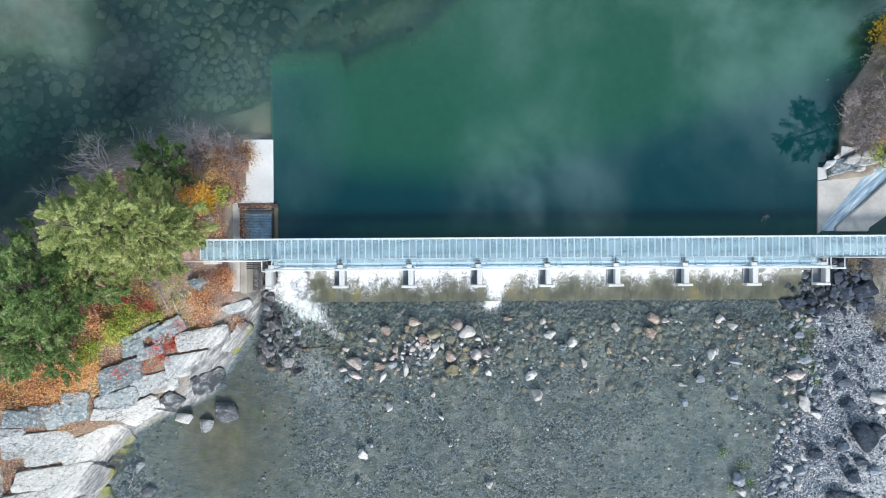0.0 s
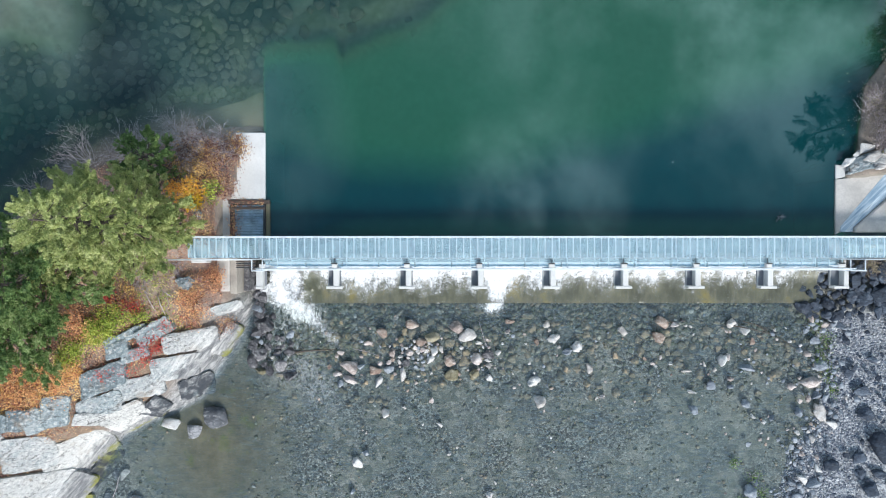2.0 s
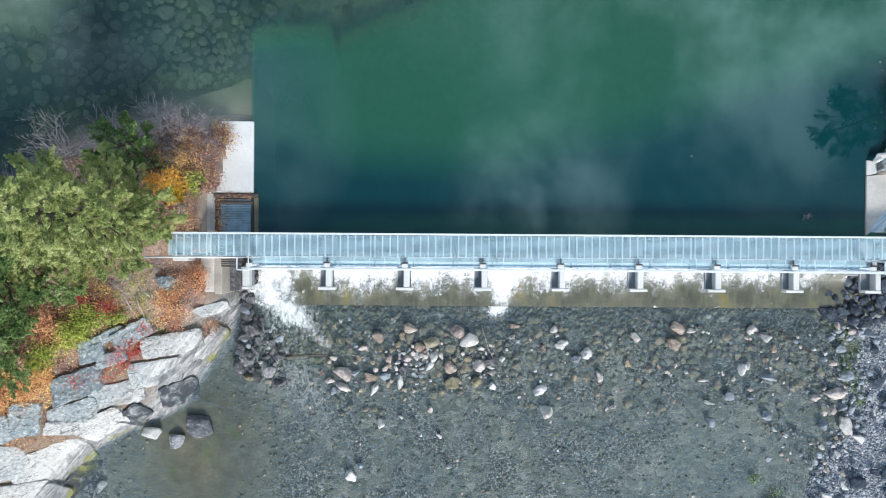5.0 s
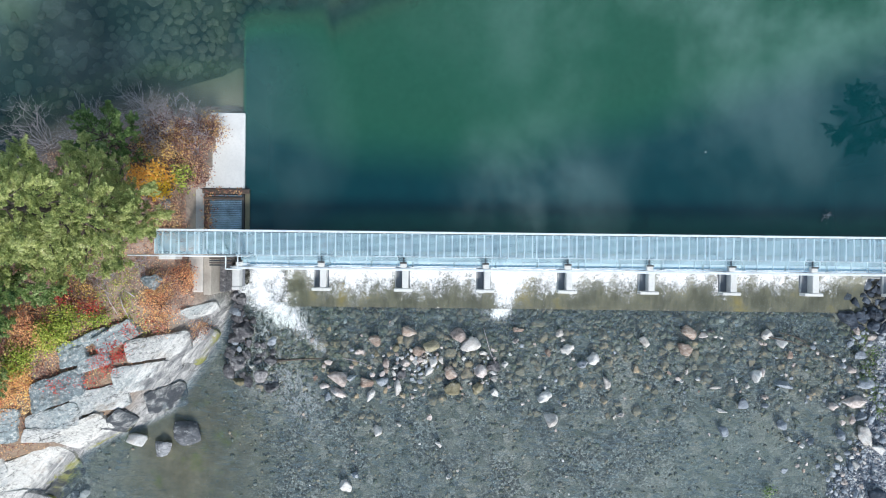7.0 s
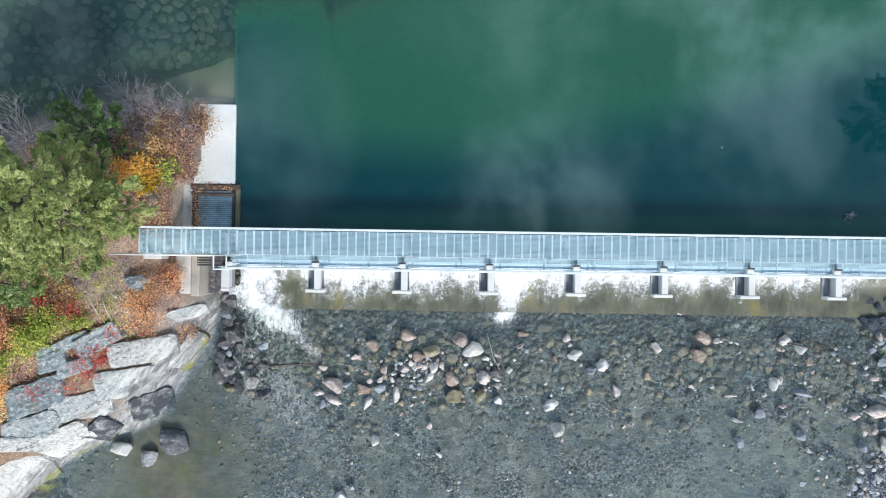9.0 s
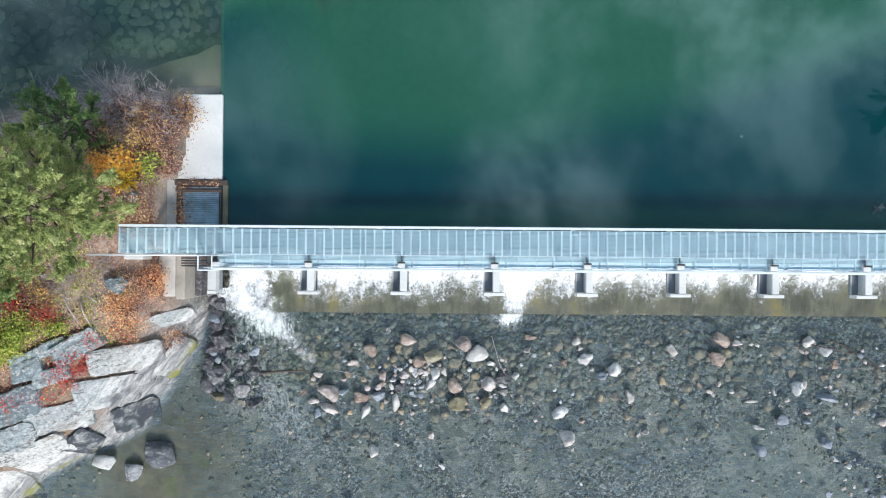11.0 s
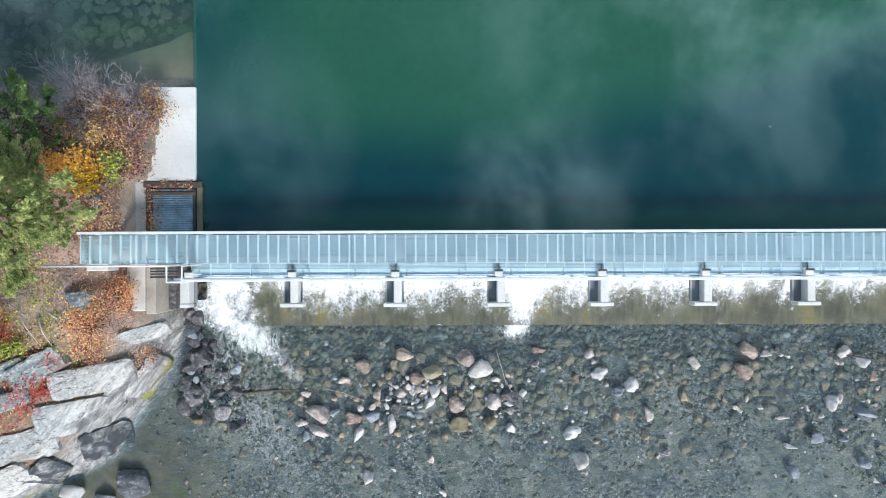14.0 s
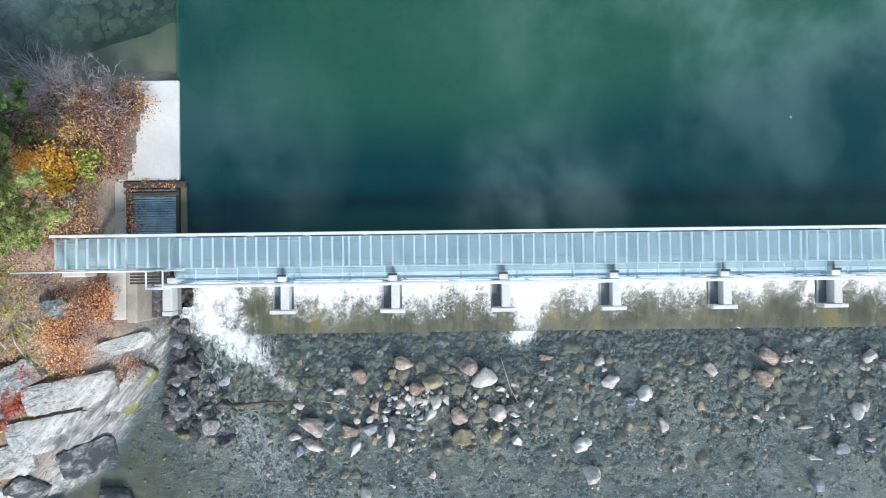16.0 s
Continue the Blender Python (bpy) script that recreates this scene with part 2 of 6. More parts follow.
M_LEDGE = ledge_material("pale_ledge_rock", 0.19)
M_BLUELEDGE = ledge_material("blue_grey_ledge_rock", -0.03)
M_BOULDER = rock("river_boulder", [(0.0, (0.40, 0.37, 0.34)), (0.3, (0.56, 0.52, 0.48)), (0.6, (0.68, 0.66, 0.63)), (1.0, (0.80, 0.79, 0.77))], 0, 2.0, 0.35)
M_RIPRAP = rock("riprap_rock", [(0.0, (0.02, 0.027, 0.042)), (0.5, (0.058, 0.075, 0.105)), (1.0, (0.20, 0.24, 0.30))], 0, 1.6, 1.0, 0.15)
M_WETROCK = rock("wet_dark_rock", [(0.0, (0.03, 0.03, 0.036)), (0.35, (0.085, 0.082, 0.09)), (0.65, (0.22, 0.21, 0.215)), (0.9, (0.44, 0.42, 0.41))], 1, 2.0, 1.0, 0.6)
M_SUNK = rock("sunken_rock", [(0.0, (0.20, 0.18, 0.12)), (0.4, (0.32, 0.27, 0.18)), (0.7, (0.42, 0.32, 0.21)), (1.0, (0.52, 0.44, 0.31))], 0, 1.6, 0.3)
M_GREEN = leafy("green_foliage", [(0.0, (0.10, 0.15, 0.05)), (0.35, (0.33, 0.39, 0.13)), (0.7, (0.58, 0.61, 0.25)), (1.0, (0.88, 0.85, 0.52))])
M_DARKGREEN = leafy("dark_green_foliage", [(0.0, (0.04, 0.09, 0.03)), (0.5, (0.195, 0.295, 0.09)), (1.0, (0.56, 0.63, 0.31))])
# foliage colours darkened so the tree's mirror image in the pond stays dark
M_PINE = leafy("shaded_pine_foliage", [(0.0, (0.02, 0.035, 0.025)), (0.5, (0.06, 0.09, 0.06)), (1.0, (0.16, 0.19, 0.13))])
M_LIME = leafy("lime_foliage", [(0.0, (0.07, 0.10, 0.02)), (0.4, (0.34, 0.44, 0.07)), (0.75, (0.62, 0.62, 0.14)), (1.0, (0.76, 0.60, 0.20))], single=0.7)
M_AUTUMN = leafy("autumn_foliage", [(0.0, (0.18, 0.06, 0.045)), (0.22, (0.58, 0.24, 0.14)), (0.48, (0.88, 0.46, 0.22)), (0.75, (0.95, 0.64, 0.28)), (1.0, (0.96, 0.82, 0.50))], single=0.72)
M_RUSSET = leafy("russet_foliage", [(0.0, (0.09, 0.035, 0.035)), (0.30, (0.30, 0.13, 0.11)), (0.52, (0.56, 0.33, 0.22)), (0.74, (0.82, 0.52, 0.24)), (0.88, (0.88, 0.62, 0.28)), (1.0, (0.90, 0.74, 0.36))], single=0.75)
M_FLAME = leafy("flame_orange_foliage", [(0.0, (0.78, 0.32, 0.06)), (0.4, (0.95, 0.52, 0.10)), (0.8, (0.96, 0.64, 0.14)), (1.0, (0.96, 0.78, 0.25))], single=0.7)
M_GOLD = leafy("golden_foliage", [(0.0, (0.10, 0.045, 0.05)), (0.35, (0.26, 0.13, 0.11)), (0.52, (0.46, 0.28, 0.16)), (0.66, (0.84, 0.52, 0.14)), (1.0, (0.95, 0.78, 0.36))], single=0.6)
M_RED = leafy("red_foliage", [(0.0, (0.26, 0.04, 0.035)), (0.5, (0.62, 0.09, 0.07)), (1.0, (0.86, 0.24, 0.18))])
M_YELLOW = leafy("yellow_foliage", [(0.0, (0.40, 0.24, 0.02)), (0.5, (0.75, 0.48, 0.03)), (1.0, (0.85, 0.62, 0.06))])
M_DRY = leafy("dry_shrub_foliage", [(0.0, (0.10, 0.08, 0.085)), (0.4, (0.28, 0.235, 0.23)), (0.7, (0.44, 0.39, 0.25)), (1.0, (0.58, 0.53, 0.24))], single=0.6)


def ground_material():
    m, n = material("ground_cover")
    p = n.position()
    stone = n.cells(p, 3.4, out="Color")
    edge = n.cells(p, 3.4, "DISTANCE_TO_EDGE")
    small = n.cells(p, 12.0, out="Color")
    sedge = n.cells(p, 12.0, "DISTANCE_TO_EDGE")
    s1 = n.add("ShaderNodeSeparateColor")
    n.link(stone, s1.inputs[0])
    s2 = n.add("ShaderNodeSeparateColor")
    n.link(small, s2.inputs[0])
    cobble = n.ramp(s1.outputs[0], [(0, (0.15, 0.16, 0.12)), (0.4, (0.25, 0.25, 0.20)), (0.75, (0.34, 0.32, 0.26)), (1, (0.46, 0.43, 0.37))])
    grit = n.ramp(n.math("ADD", n.math("MULTIPLY", s2.outputs[0], 0.55), n.math("MULTIPLY", n.noise(p, 9, 7, 0.75, 0.8), 0.45)), [(0.25, (0.05, 0.05, 0.045)), (0.5, (0.212, 0.212, 0.182)), (0.75, (0.48, 0.47, 0.42))])
    bed = n.mix(n.span(n.noise(p, 0.55, 4), 0.42, 0.58, 0, 1, True), grit, cobble)
    bed = n.mix(n.span(n.math("ADD", sedge, n.span(n.noise(p, 7, 5, 0.7), 0.3, 0.7, -0.08, 0.10)), 0.0, 0.16, 0.6, 0.0), bed, (0.05, 0.055, 0.05))
    # darker bed tone, so the gaps between drowned rocks read dark
    dark_bed = n.mix(n.span(n.noise(p, 1.3, 6, 0.7), 0.35, 0.65), (0.035, 0.05, 0.05), (0.10, 0.105, 0.085))
    silt = n.mix(n.span(n.noise(p, 2.2, 9, 0.75), 0.3, 0.7), (0.31, 0.33, 0.28), (0.15, 0.17, 0.14))
    c = n.mix(n.attr("silt"), bed, silt)
    mud = n.mix(n.span(n.noise(p, 1.6, 8, 0.72), 0.3, 0.7), (0.185, 0.165, 0.11), (0.07, 0.068, 0.04))
    mud = n.mix(n.span(n.noise(p, 1.1, 4), 0.56, 0.70, 0, 0.6), mud, (0.12, 0.15, 0.03))
    c = n.mix(n.attr("mud"), c, mud)
    c = n.mix(n.attr("dark_bed"), c, dark_bed)
    strike = n.noise(n.along(50, (0.5, 2.4, 1.0)), 3.0, 9, 0.74, 0.6)
    rk = n.ramp(strike, [(0.30, (0.10, 0.10, 0.10)), (0.45, (0.22, 0.22, 0.22)), (0.54, (0.36, 0.35, 0.34)), (0.66, (0.56, 0.54, 0.52))])
    seam = n.math("ABSOLUTE", n.math("SUBTRACT", n.noise(n.along(50, (0.3, 1.6, 0.6)), 1.8, 5, 0.6, 0.4), 0.5))
    rk = n.mix(n.span(seam, 0.0, 0.014, 0.85, 0.0), rk, (0.045, 0.043, 0.04))
    soil = n.ramp(n.noise(p, 6, 8, 0.7, 0.6), [(0.25, (0.09, 0.07, 0.055)), (0.5, (0.24, 0.17, 0.12)), (0.75, (0.36, 0.28, 0.20))])
    rk = n.mix(n.math("MULTIPLY", n.attr("soil"), n.span(n.noise(p, 2.0, 6, 0.7), 0.28, 0.42)), rk, soil)
    c = n.mix(n.attr("rock"), c, rk)
    litter = n.ramp(n.math("ADD", n.math("MULTIPLY", n.noise(p, 14, 6, 0.75), 0.6), n.math("MULTIPLY", n.noise(p, 1.2, 5), 0.45)),
                    [(0.25, (0.07, 0.06, 0.05)), (0.42, (0.20, 0.155, 0.125)), (0.56, (0.34, 0.26, 0.21)), (0.76, (0.52, 0.40, 0.31))])
    c = n.mix(n.attr("litter"), c, litter)
    grav = n.ramp(s2.outputs[2], [(0, (0.20, 0.205, 0.215)), (0.5, (0.36, 0.37, 0.385)), (1, (0.58, 0.59, 0.60))])
    c = n.mix(n.attr("gravel"), c, grav)
    h = n.math("ADD", n.math("MULTIPLY", n.span(n.math("ADD", sedge, n.span(n.noise(p, 8, 5, 0.7), 0.3, 0.7, -0.1, 0.1)), 0, 0.25), 0.5), n.math("ADD", n.noise(p, 5, 6, 0.7, 0.8), n.math("MULTIPLY", n.span(edge, 0, 0.2), 0.4)))
    n.out(n.surface(c, 0.85, 0, n.bump(n.math("MULTIPLY", h, n.math("MULTIPLY", n.span(n.attr("silt"), 0.1, 0.8, 1.0, 0.12), n.span(n.attr("litter"), 0.1, 0.8, 1.0, 0.2))), 0.6, 0.04), 0.3))
    return m


def water_material(name, tones, k, gloss, ripple, foam=False, tint=(0.55, 0.85, 0.75)):
    """Clear to murky water: what is seen through it fades into its own colour with depth."""
    m, n = material(name)
    depth = n.attr("depth")
    f = n.math("SUBTRACT", 1.0, n.math("POWER", 2.718, n.math("MULTIPLY", depth, -k)))
    if ripple > 0.05:                                         # pale streaks coloured into the water for sky-lit ripples
        ripple_light = n.noise(n.position((0.45, 1.7, 1), 8), 4.6, 4, 0.62, 1.2)
        calm = n.span(n.noise(n.position(), 0.35, 3), 0.35, 0.62, 0.25, 1.0)
        calm = n.math("MULTIPLY", calm, n.span(depth, 0.05, 0.16, 0.1, 1.0))
        f = n.math("ADD", f, n.math("MULTIPLY", n.span(ripple_light, 0.50, 0.62, 0.0, 0.55), calm), clamp=True)
    c = n.ramp(n.math("DIVIDE", depth, 4.0), tones)
    body = n.add("ShaderNodeBsdfDiffuse")
    n.link(c, body.inputs[0])
    seen = n.add("ShaderNodeBsdfTransparent")
    n.put(seen.inputs[0], n.mix(f, (1, 1, 1), tint))
    mixed = n.shaders(f, seen.outputs[0], body.outputs[0])
    shine = n.add("ShaderNodeBsdfGlossy")
    shine.inputs["Roughness"].default_value = 0.02 if ripple < 0.05 else 0.15
    p = n.position((1, 1.6, 1))
    h = n.math("ADD", n.noise(p, 2.2, 3, 0.55, 1.2), n.math("MULTIPLY", n.noise(p, 6.5, 3, 0.55, 0.8), 0.35))
    if ripple > 0:
        n.link(n.bump(h, ripple, 0.05), shine.inputs["Normal"])
    wet = n.shaders(gloss, mixed, shine.outputs[0])
    if foam:
        white = n.add("ShaderNodeBsdfDiffuse")
        n.put(white.inputs[0], (0.86, 0.88, 0.89))
        streak = n.noise(n.position((2.6, 1.3, 1)), 2.0, 7, 0.72, 1.4)
        mask = n.span(n.math("ADD", streak, n.span(n.attr("foam"), 0, 1, -0.34, 0.28)), 0.49, 0.66, 0, 0.95)
        thread = n.math("ABSOLUTE", n.math("SUBTRACT", n.noise(n.position((1.2, 0.8, 1)), 2.4, 6, 0.66, 0.7), 0.5))
        thread = n.math("MULTIPLY", n.span(thread, 0.0, 0.05, 0.34, 0.0), n.span(n.attr("foam"), 0.08, 0.5))
        wet = n.shaders(n.math("MAXIMUM", mask, thread), wet, white.outputs[0])
    n.out(wet)
    return m


M_GROUND = ground_material()
M_POND = water_material("pond_water", [(0.05, (0.03, 0.05, 0.04)), (0.22, (0.055, 0.115, 0.062)), (0.285, (0.018, 0.052, 0.047)), (0.36, (0.014, 0.058, 0.046)), (0.45, (0.030, 0.094, 0.056)), (0.66, (0.021, 0.104, 0.062)), (0.90, (0.004, 0.044, 0.050))], 0.62, 0.075, 0.0)
M_RIVER = water_material("river_water", [(0.0, (0.122, 0.149, 0.167)), (0.3, (0.066, 0.100, 0.114))], 0.95, 0.035, 0.3, True, (0.49, 0.79, 0.89))


def pebble_material():
    m, n = material("pebbles")
    # stone colours tinted blue to paint in the shade over the bank
    c = n.ramp(n.island(), [(0, (0.06, 0.075, 0.11)), (0.25, (0.17, 0.19, 0.235)), (0.6, (0.29, 0.30, 0.325)), (0.85, (0.42, 0.435, 0.46)), (1, (0.72, 0.72, 0.72))])
    n.out(n.surface(c, 0.8, 0, n.bump(n.noise(n.position(), 30, 3), 0.3, 0.01), 0.35))
    return m


M_PEBBLE = pebble_material()

# ---- building helpers ----


def mesh_of(name, verts, faces, mat, smooth=False):
    me = bpy.data.meshes.new(name)
    me.from_pydata([tuple(v) for v in verts], [], [tuple(f) for f in faces])
    for one in mat if isinstance(mat, (list, tuple)) else (mat,):
        me.materials.append(one)
    if smooth:
        me.shade_smooth()
    return me


def part(name, bm, mat, parent=None, label="", smooth=False):
    """One mesh object from a bmesh, under its thing."""
    me = bpy.data.meshes.new(name)
    bm.to_mesh(me)
    bm.free()
    for one in mat if isinstance(mat, (list, tuple)) else (mat,):
        me.materials.append(one)
    if smooth:
        me.shade_smooth()
    ob = new(name, me)
    if parent:
        ob.parent = parent
    return tagged(ob, label) if label else ob


def box(x0, y0, z0, x1, y1, z1, bevel=0.0, bm=None):
    bm = bm or bmesh.new()
    m = Matrix.Translation(((x0 + x1) / 2, (y0 + y1) / 2, (z0 + z1) / 2)) @ Matrix.Diagonal((x1 - x0, y1 - y0, z1 - z0, 1))
    made = bmesh.ops.create_cube(bm, size=1, matrix=m)
    if bevel:
        edges = {e for v in made["verts"] for e in v.link_edges}
        bmesh.ops.bevel(bm, geom=list(edges), offset=bevel, segments=1, affect="EDGES")
    return bm


def tube(path, radii, sides=6, bm=None):
    """A tapered tube along points."""
    bm = bm or bmesh.new()
    rings = []
    pts = [Vector(p) for p in path]
    if isinstance(radii, (int, float)):
        radii = [radii] * len(pts)
    for k, (p, r) in enumerate(zip(pts, radii)):
        d = (pts[min(k + 1, len(pts) - 1)] - pts[max(k - 1, 0)]).normalized()
        q = d.to_track_quat("Z", "Y")
        rings.append([bm.verts.new(p + q @ Vector((r * math.cos(a), r * math.sin(a), 0))) for a in [2 * math.pi * i / sides for i in range(sides)]])
    for a, b in zip(rings, rings[1:]):
        for i in range(sides):
            bm.faces.new((a[i], a[(i + 1) % sides], b[(i + 1) % sides], b[i]))
    bm.faces.new(rings[0][::-1])
    bm.faces.new(rings[-1])
    return bm


def thing(name, label, category, at=(0, 0, 0), group="", kind=""):
    ob = new(name)
    ob.location = at
    return tagged(ob, label, category, group, kind)


# ---- the lie of the land ----
WEST_Y = [-60, -14, -11.3, -9.3, -8.2, -7.4, -6.5, -5.4, -3.1, -2.0, 0.3]
WEST_X = [-44, -20, -18.6, -17.6, -16.8, -15.2, -13.3, -12.6, -11.0, -10.75, -11.0]
EAST_Y = [-60, -11.8, -9.2, -7.2, -5.5, -3.9, -1.0, 0.5]
EAST_X = [10.0, 14.8, 15.5, 16.8, 16.5, 16.8, 16.3, 16.2]
POOL, RIVER = 1.87, 0.0


def soft(a, b, v):
    u = np.clip((v - a) / (b - a), 0, 1)
    return u * u * (3 - 2 * u)


def wave(x, y, s=1.0):
    """Cheap smooth unevenness, about -1 to 1."""
    return (np.sin(1.7 * x * s + 1.3 * np.sin(0.9 * y * s)) * np.cos(1.3 * y * s + 0.8 * np.sin(1.1 * x * s)) + 0.5 * np.sin(3.9 * x * s + 2.1 * y * s) * np.cos(3.1 * y * s - 1.7 * x * s)) / 1.5


def shoal(x, y):
    """Pale sand bank under the shallow north-west corner of the pond."""
    return soft(9.3, 10.6, y + 0.12 * (x + 20) + 0.5 * wave(x, y, 0.5)) * soft(-17.2, -19.5, x + 0.5 * wave(y, x, 0.6))


def lie(x, y):
    """Height of the ground."""
    x, y = np.asarray(x, float), np.asarray(y, float)
    dw = (np.interp(y, WEST_Y, WEST_X) - x) * 0.74
    de = x - np.interp(y, EAST_Y, EAST_X)
    bed = -0.19 - 0.13 * soft(-3.6, -2.2, y) + 0.05 * wave(x, y, 0.5) + 0.035 * wave(x, y, 1.3) + 0.10 * np.exp(-((x + 2.4) / 1.6) ** 2 - ((y + 4.2) / 0.8) ** 2) + 0.12 * np.exp(-((x + 12.6) / 2.6) ** 2 - ((y + 8.6) / 3.0) ** 2)
    steep = 0.95 + 3.5 * soft(-2.5, -1.3, y)
    west = np.where(dw > 0, np.minimum(-0.15 + steep * dw, 1.3 + 0.38 * dw + 0.5 * soft(-2.8, -1.2, y)), -0.15 + 0.25 * dw)
    west = np.minimum(west, 2.75 + 0.05 * dw)
    east = np.where(de > -1.5, -0.05 + 0.10 * de + 0.05 * wave(x, y, 1.1), -9)
    south = np.maximum(np.maximum(bed, west), np.minimum(east, 1.6))
    yn = np.interp(x, [-60, -26, -22, -20, -18.5, -16, -13.5, -10.4], [-3, -0.6, 0.8, 2.6, 4.1, 5.0, 5.8, 5.95])
    land_w = np.where(x < np.interp(y, [0, 2.9, 3.0, 5.85, 5.95], [-11.5, -11.5, -11.05, -10.42, -9.65]), np.minimum(1.80 + 0.45 * (yn - y), 2.6 + 0.03 * (yn - y)), -9)
    xe = np.interp(y, [0, 4.5, 5.0, 8.0, 9.5, 12, 20, 60], [16.3, 16.3, 16.8, 17.2, 18.3, 19.5, 22, 30])
    land_e = np.minimum(1.95 + np.where(x < xe, 40.0, 0.35) * (x - xe), 2.4 + 0.05 * (x - xe)) - 1.6 * soft(0.14, -0.04, y - np.interp(x, [15.8, 16.6, 18.0, 19.9, 21.4], [3.5, 3.75, 3.95, 5.8, 7.1])) * soft(1.0, 1.3, y)
    shelf = soft(-9.60, -9.75 - 0.8 * soft(7.6, 9.5, y), x - 0.9 * np.maximum(y - 9.6, 0))
    # bed lifted near the weir so a lighter water tone offsets the bridge shadow
    deep = -1.95 + 0.88 * soft(2.9, 1.3, y) + 1.25 * soft(2.2, 6.0, y - 0.30 * np.maximum(x - 1, 0)) + 0.1 * wave(x, y, 0.3) + 0.35 * soft(7, 16, y) - 0.75 * soft(-4.5, -9.5, x) * soft(12, 8, y)
    shallow = 0.74 + 0.16 * wave(x, y, 0.7) - 0.30 * soft(-12, -19, x) * soft(10, 5, y) + 0.5 * shoal(x, y)
    bed_n = deep + (shallow - deep) * shelf
    step = soft(-0.7, 1.3, y + 0.12 * wave(x, y, 1.1) - np.interp(x, [-10.5, -9.6, -6.5, -6.25, -4.2, -2.3, -0.5, 2.5, 6], [7.9, 9.25, 9.55, 9.0, 10.0, 10.65, 12.4, 16, 30])) * soft(-12.0, -9.8, x) * soft(16.5, 12.0, y)
    platform = 1.12 + 0.10 * wave(x, y, 0.8) + 0.06 * wave(y, x, 2.1) - 0.28 - 0.7 * soft(1.2, 3.2, y - 0.35 * (x + 9.5) - 9.2)
    bed_n = bed_n + (np.maximum(platform, bed_n) - bed_n) * step
    crevice = y - np.interp(x, [-13.2, -12.9, -11.7, -10.6, -10.2, -9.95, -9.6], [6.7, 6.8, 7.25, 7.55, 7.7, 7.95, 7.95]) - 0.04 * np.sin(9 * x)
    bed_n = bed_n - 0.8 * np.exp(-(crevice / 0.11) ** 2) * soft(-13.1, -12.4, x) * soft(-9.4, -9.7, x)
    north = np.maximum(np.maximum(bed_n, land_w), land_e)
    s = soft(0.2, 1.0, y)
    return south * (1 - s) + north * s


def axis(lo, hi, step, ends):
    inner = np.arange(lo, hi + step / 2, step)
    grow = [step * 1.35 ** k for k in range(1, ends)]
    return np.concatenate([lo - np.cumsum(grow)[::-1], inner, hi + np.cumsum(grow)])


def sheet(name, xs, ys, z, mat, fields=(), keep=None, smooth=True):
    X, Y = np.meshgrid(xs, ys)
    Z = z(X, Y)
    n, m = len(ys), len(xs)
    v = np.stack([X, Y, Z], -1).reshape(-1, 3)
    i = np.arange((n - 1) * m).reshape(n - 1, m)[:, :-1].ravel()
    f = np.stack([i, i + 1, i + m + 1, i + m], 1)
    if keep is not None:
        f = f[keep(v[f].mean(1))]
    me = bpy.data.meshes.new(name)
    me.vertices.add(len(v))
    me.vertices.foreach_set("co", v.ravel())
    me.loops.add(len(f) * 4)
    me.loops.foreach_set("vertex_index", f.ravel())
    me.polygons.add(len(f))
    me.polygons.foreach_set("loop_start", np.arange(len(f)) * 4)
    me.update()
    me.validate()
    for key, g in fields:
        a = me.attributes.new(key, "FLOAT", "POINT")
        a.data.foreach_set("value", np.clip(g(X, Y, Z), 0, 8).ravel())
    me.materials.append(mat)
    if smooth:
        me.shade_smooth()
    return new(name, me)


def rough_land(x, y):
    z = lie(x, y)
    return z + 0.03 * wave(x, y, 2.9) + 0.015 * wave(y, x, 6.1) - 0.04 * f_rock(x, y, z)


def f_rock(x, y, z):
    dw = (np.interp(y, WEST_Y, WEST_X) - x) * 0.74
    return np.where((y < 0.3) & (dw > -0.3), soft(-0.3, 0.1, dw) * soft(4.3, 3.3, dw + 0.5 * wave(x, y, 0.9)) * soft(-0.6, -2.2, y), 0)


def f_soil(x, y, z):
    dw = (np.interp(y, WEST_Y, WEST_X) - x) * 0.74
    return np.where(y < 0.3, soft(0.7, 1.7, dw), 0)


def f_litter(x, y, z):
    dw = (np.interp(y, WEST_Y, WEST_X) - x) * 0.74
    a = np.where(x < 0, soft(1.1, 1.5, z) * np.maximum(soft(3.0, 4.0, dw + 0.5 * wave(x, y, 0.9)), soft(-2.4, -1.4, y)), 0)
    return np.maximum(a, 0.75 * np.where(x > 0, soft(1.0, 1.5, z + 0.2 * wave(x, y, 1.3)) * soft(3.8, 4.2, y - 0.1 * (x - 18)), 0))


def f_gravel(x, y, z):
    de = x - np.interp(y, EAST_Y, EAST_X)
    return np.where(y < 0.5, soft(-0.4, 0.5, de + 0.4 * wave(x, y, 1.0)) * soft(-1.6, -2.6, y), 0)


def f_mud(x, y, z):
    return soft(3.4, 0.8, np.hypot((x + 12.5) / 1.5, (y + 8.6) / 1.9) + 0.3 * wave(x, y, 0.8)) * np.where(y < 0, 0.95, 0)


def f_dark_bed(x, y, z):
    return np.where((y > 1.0) & (z < 1.85), soft(-9.8, -10.8, x - 0.3 * (y - 8)) * (1 - shoal(x, y)), 0)


def f_silt(x, y, z):
    a = soft(3.2, 0.5, np.hypot((x + 13) / 1.5, (y + 9) / 1.9) * 1.0)
    b = soft(5.5, 1.5, np.hypot((x - 11) * 0.8, (y + 9.5) * 1.0) + 0.7 * wave(x, y, 0.6)) * 0.45
    return np.maximum(np.maximum(a, b), np.where(y > 1.0, 0.9, 0))


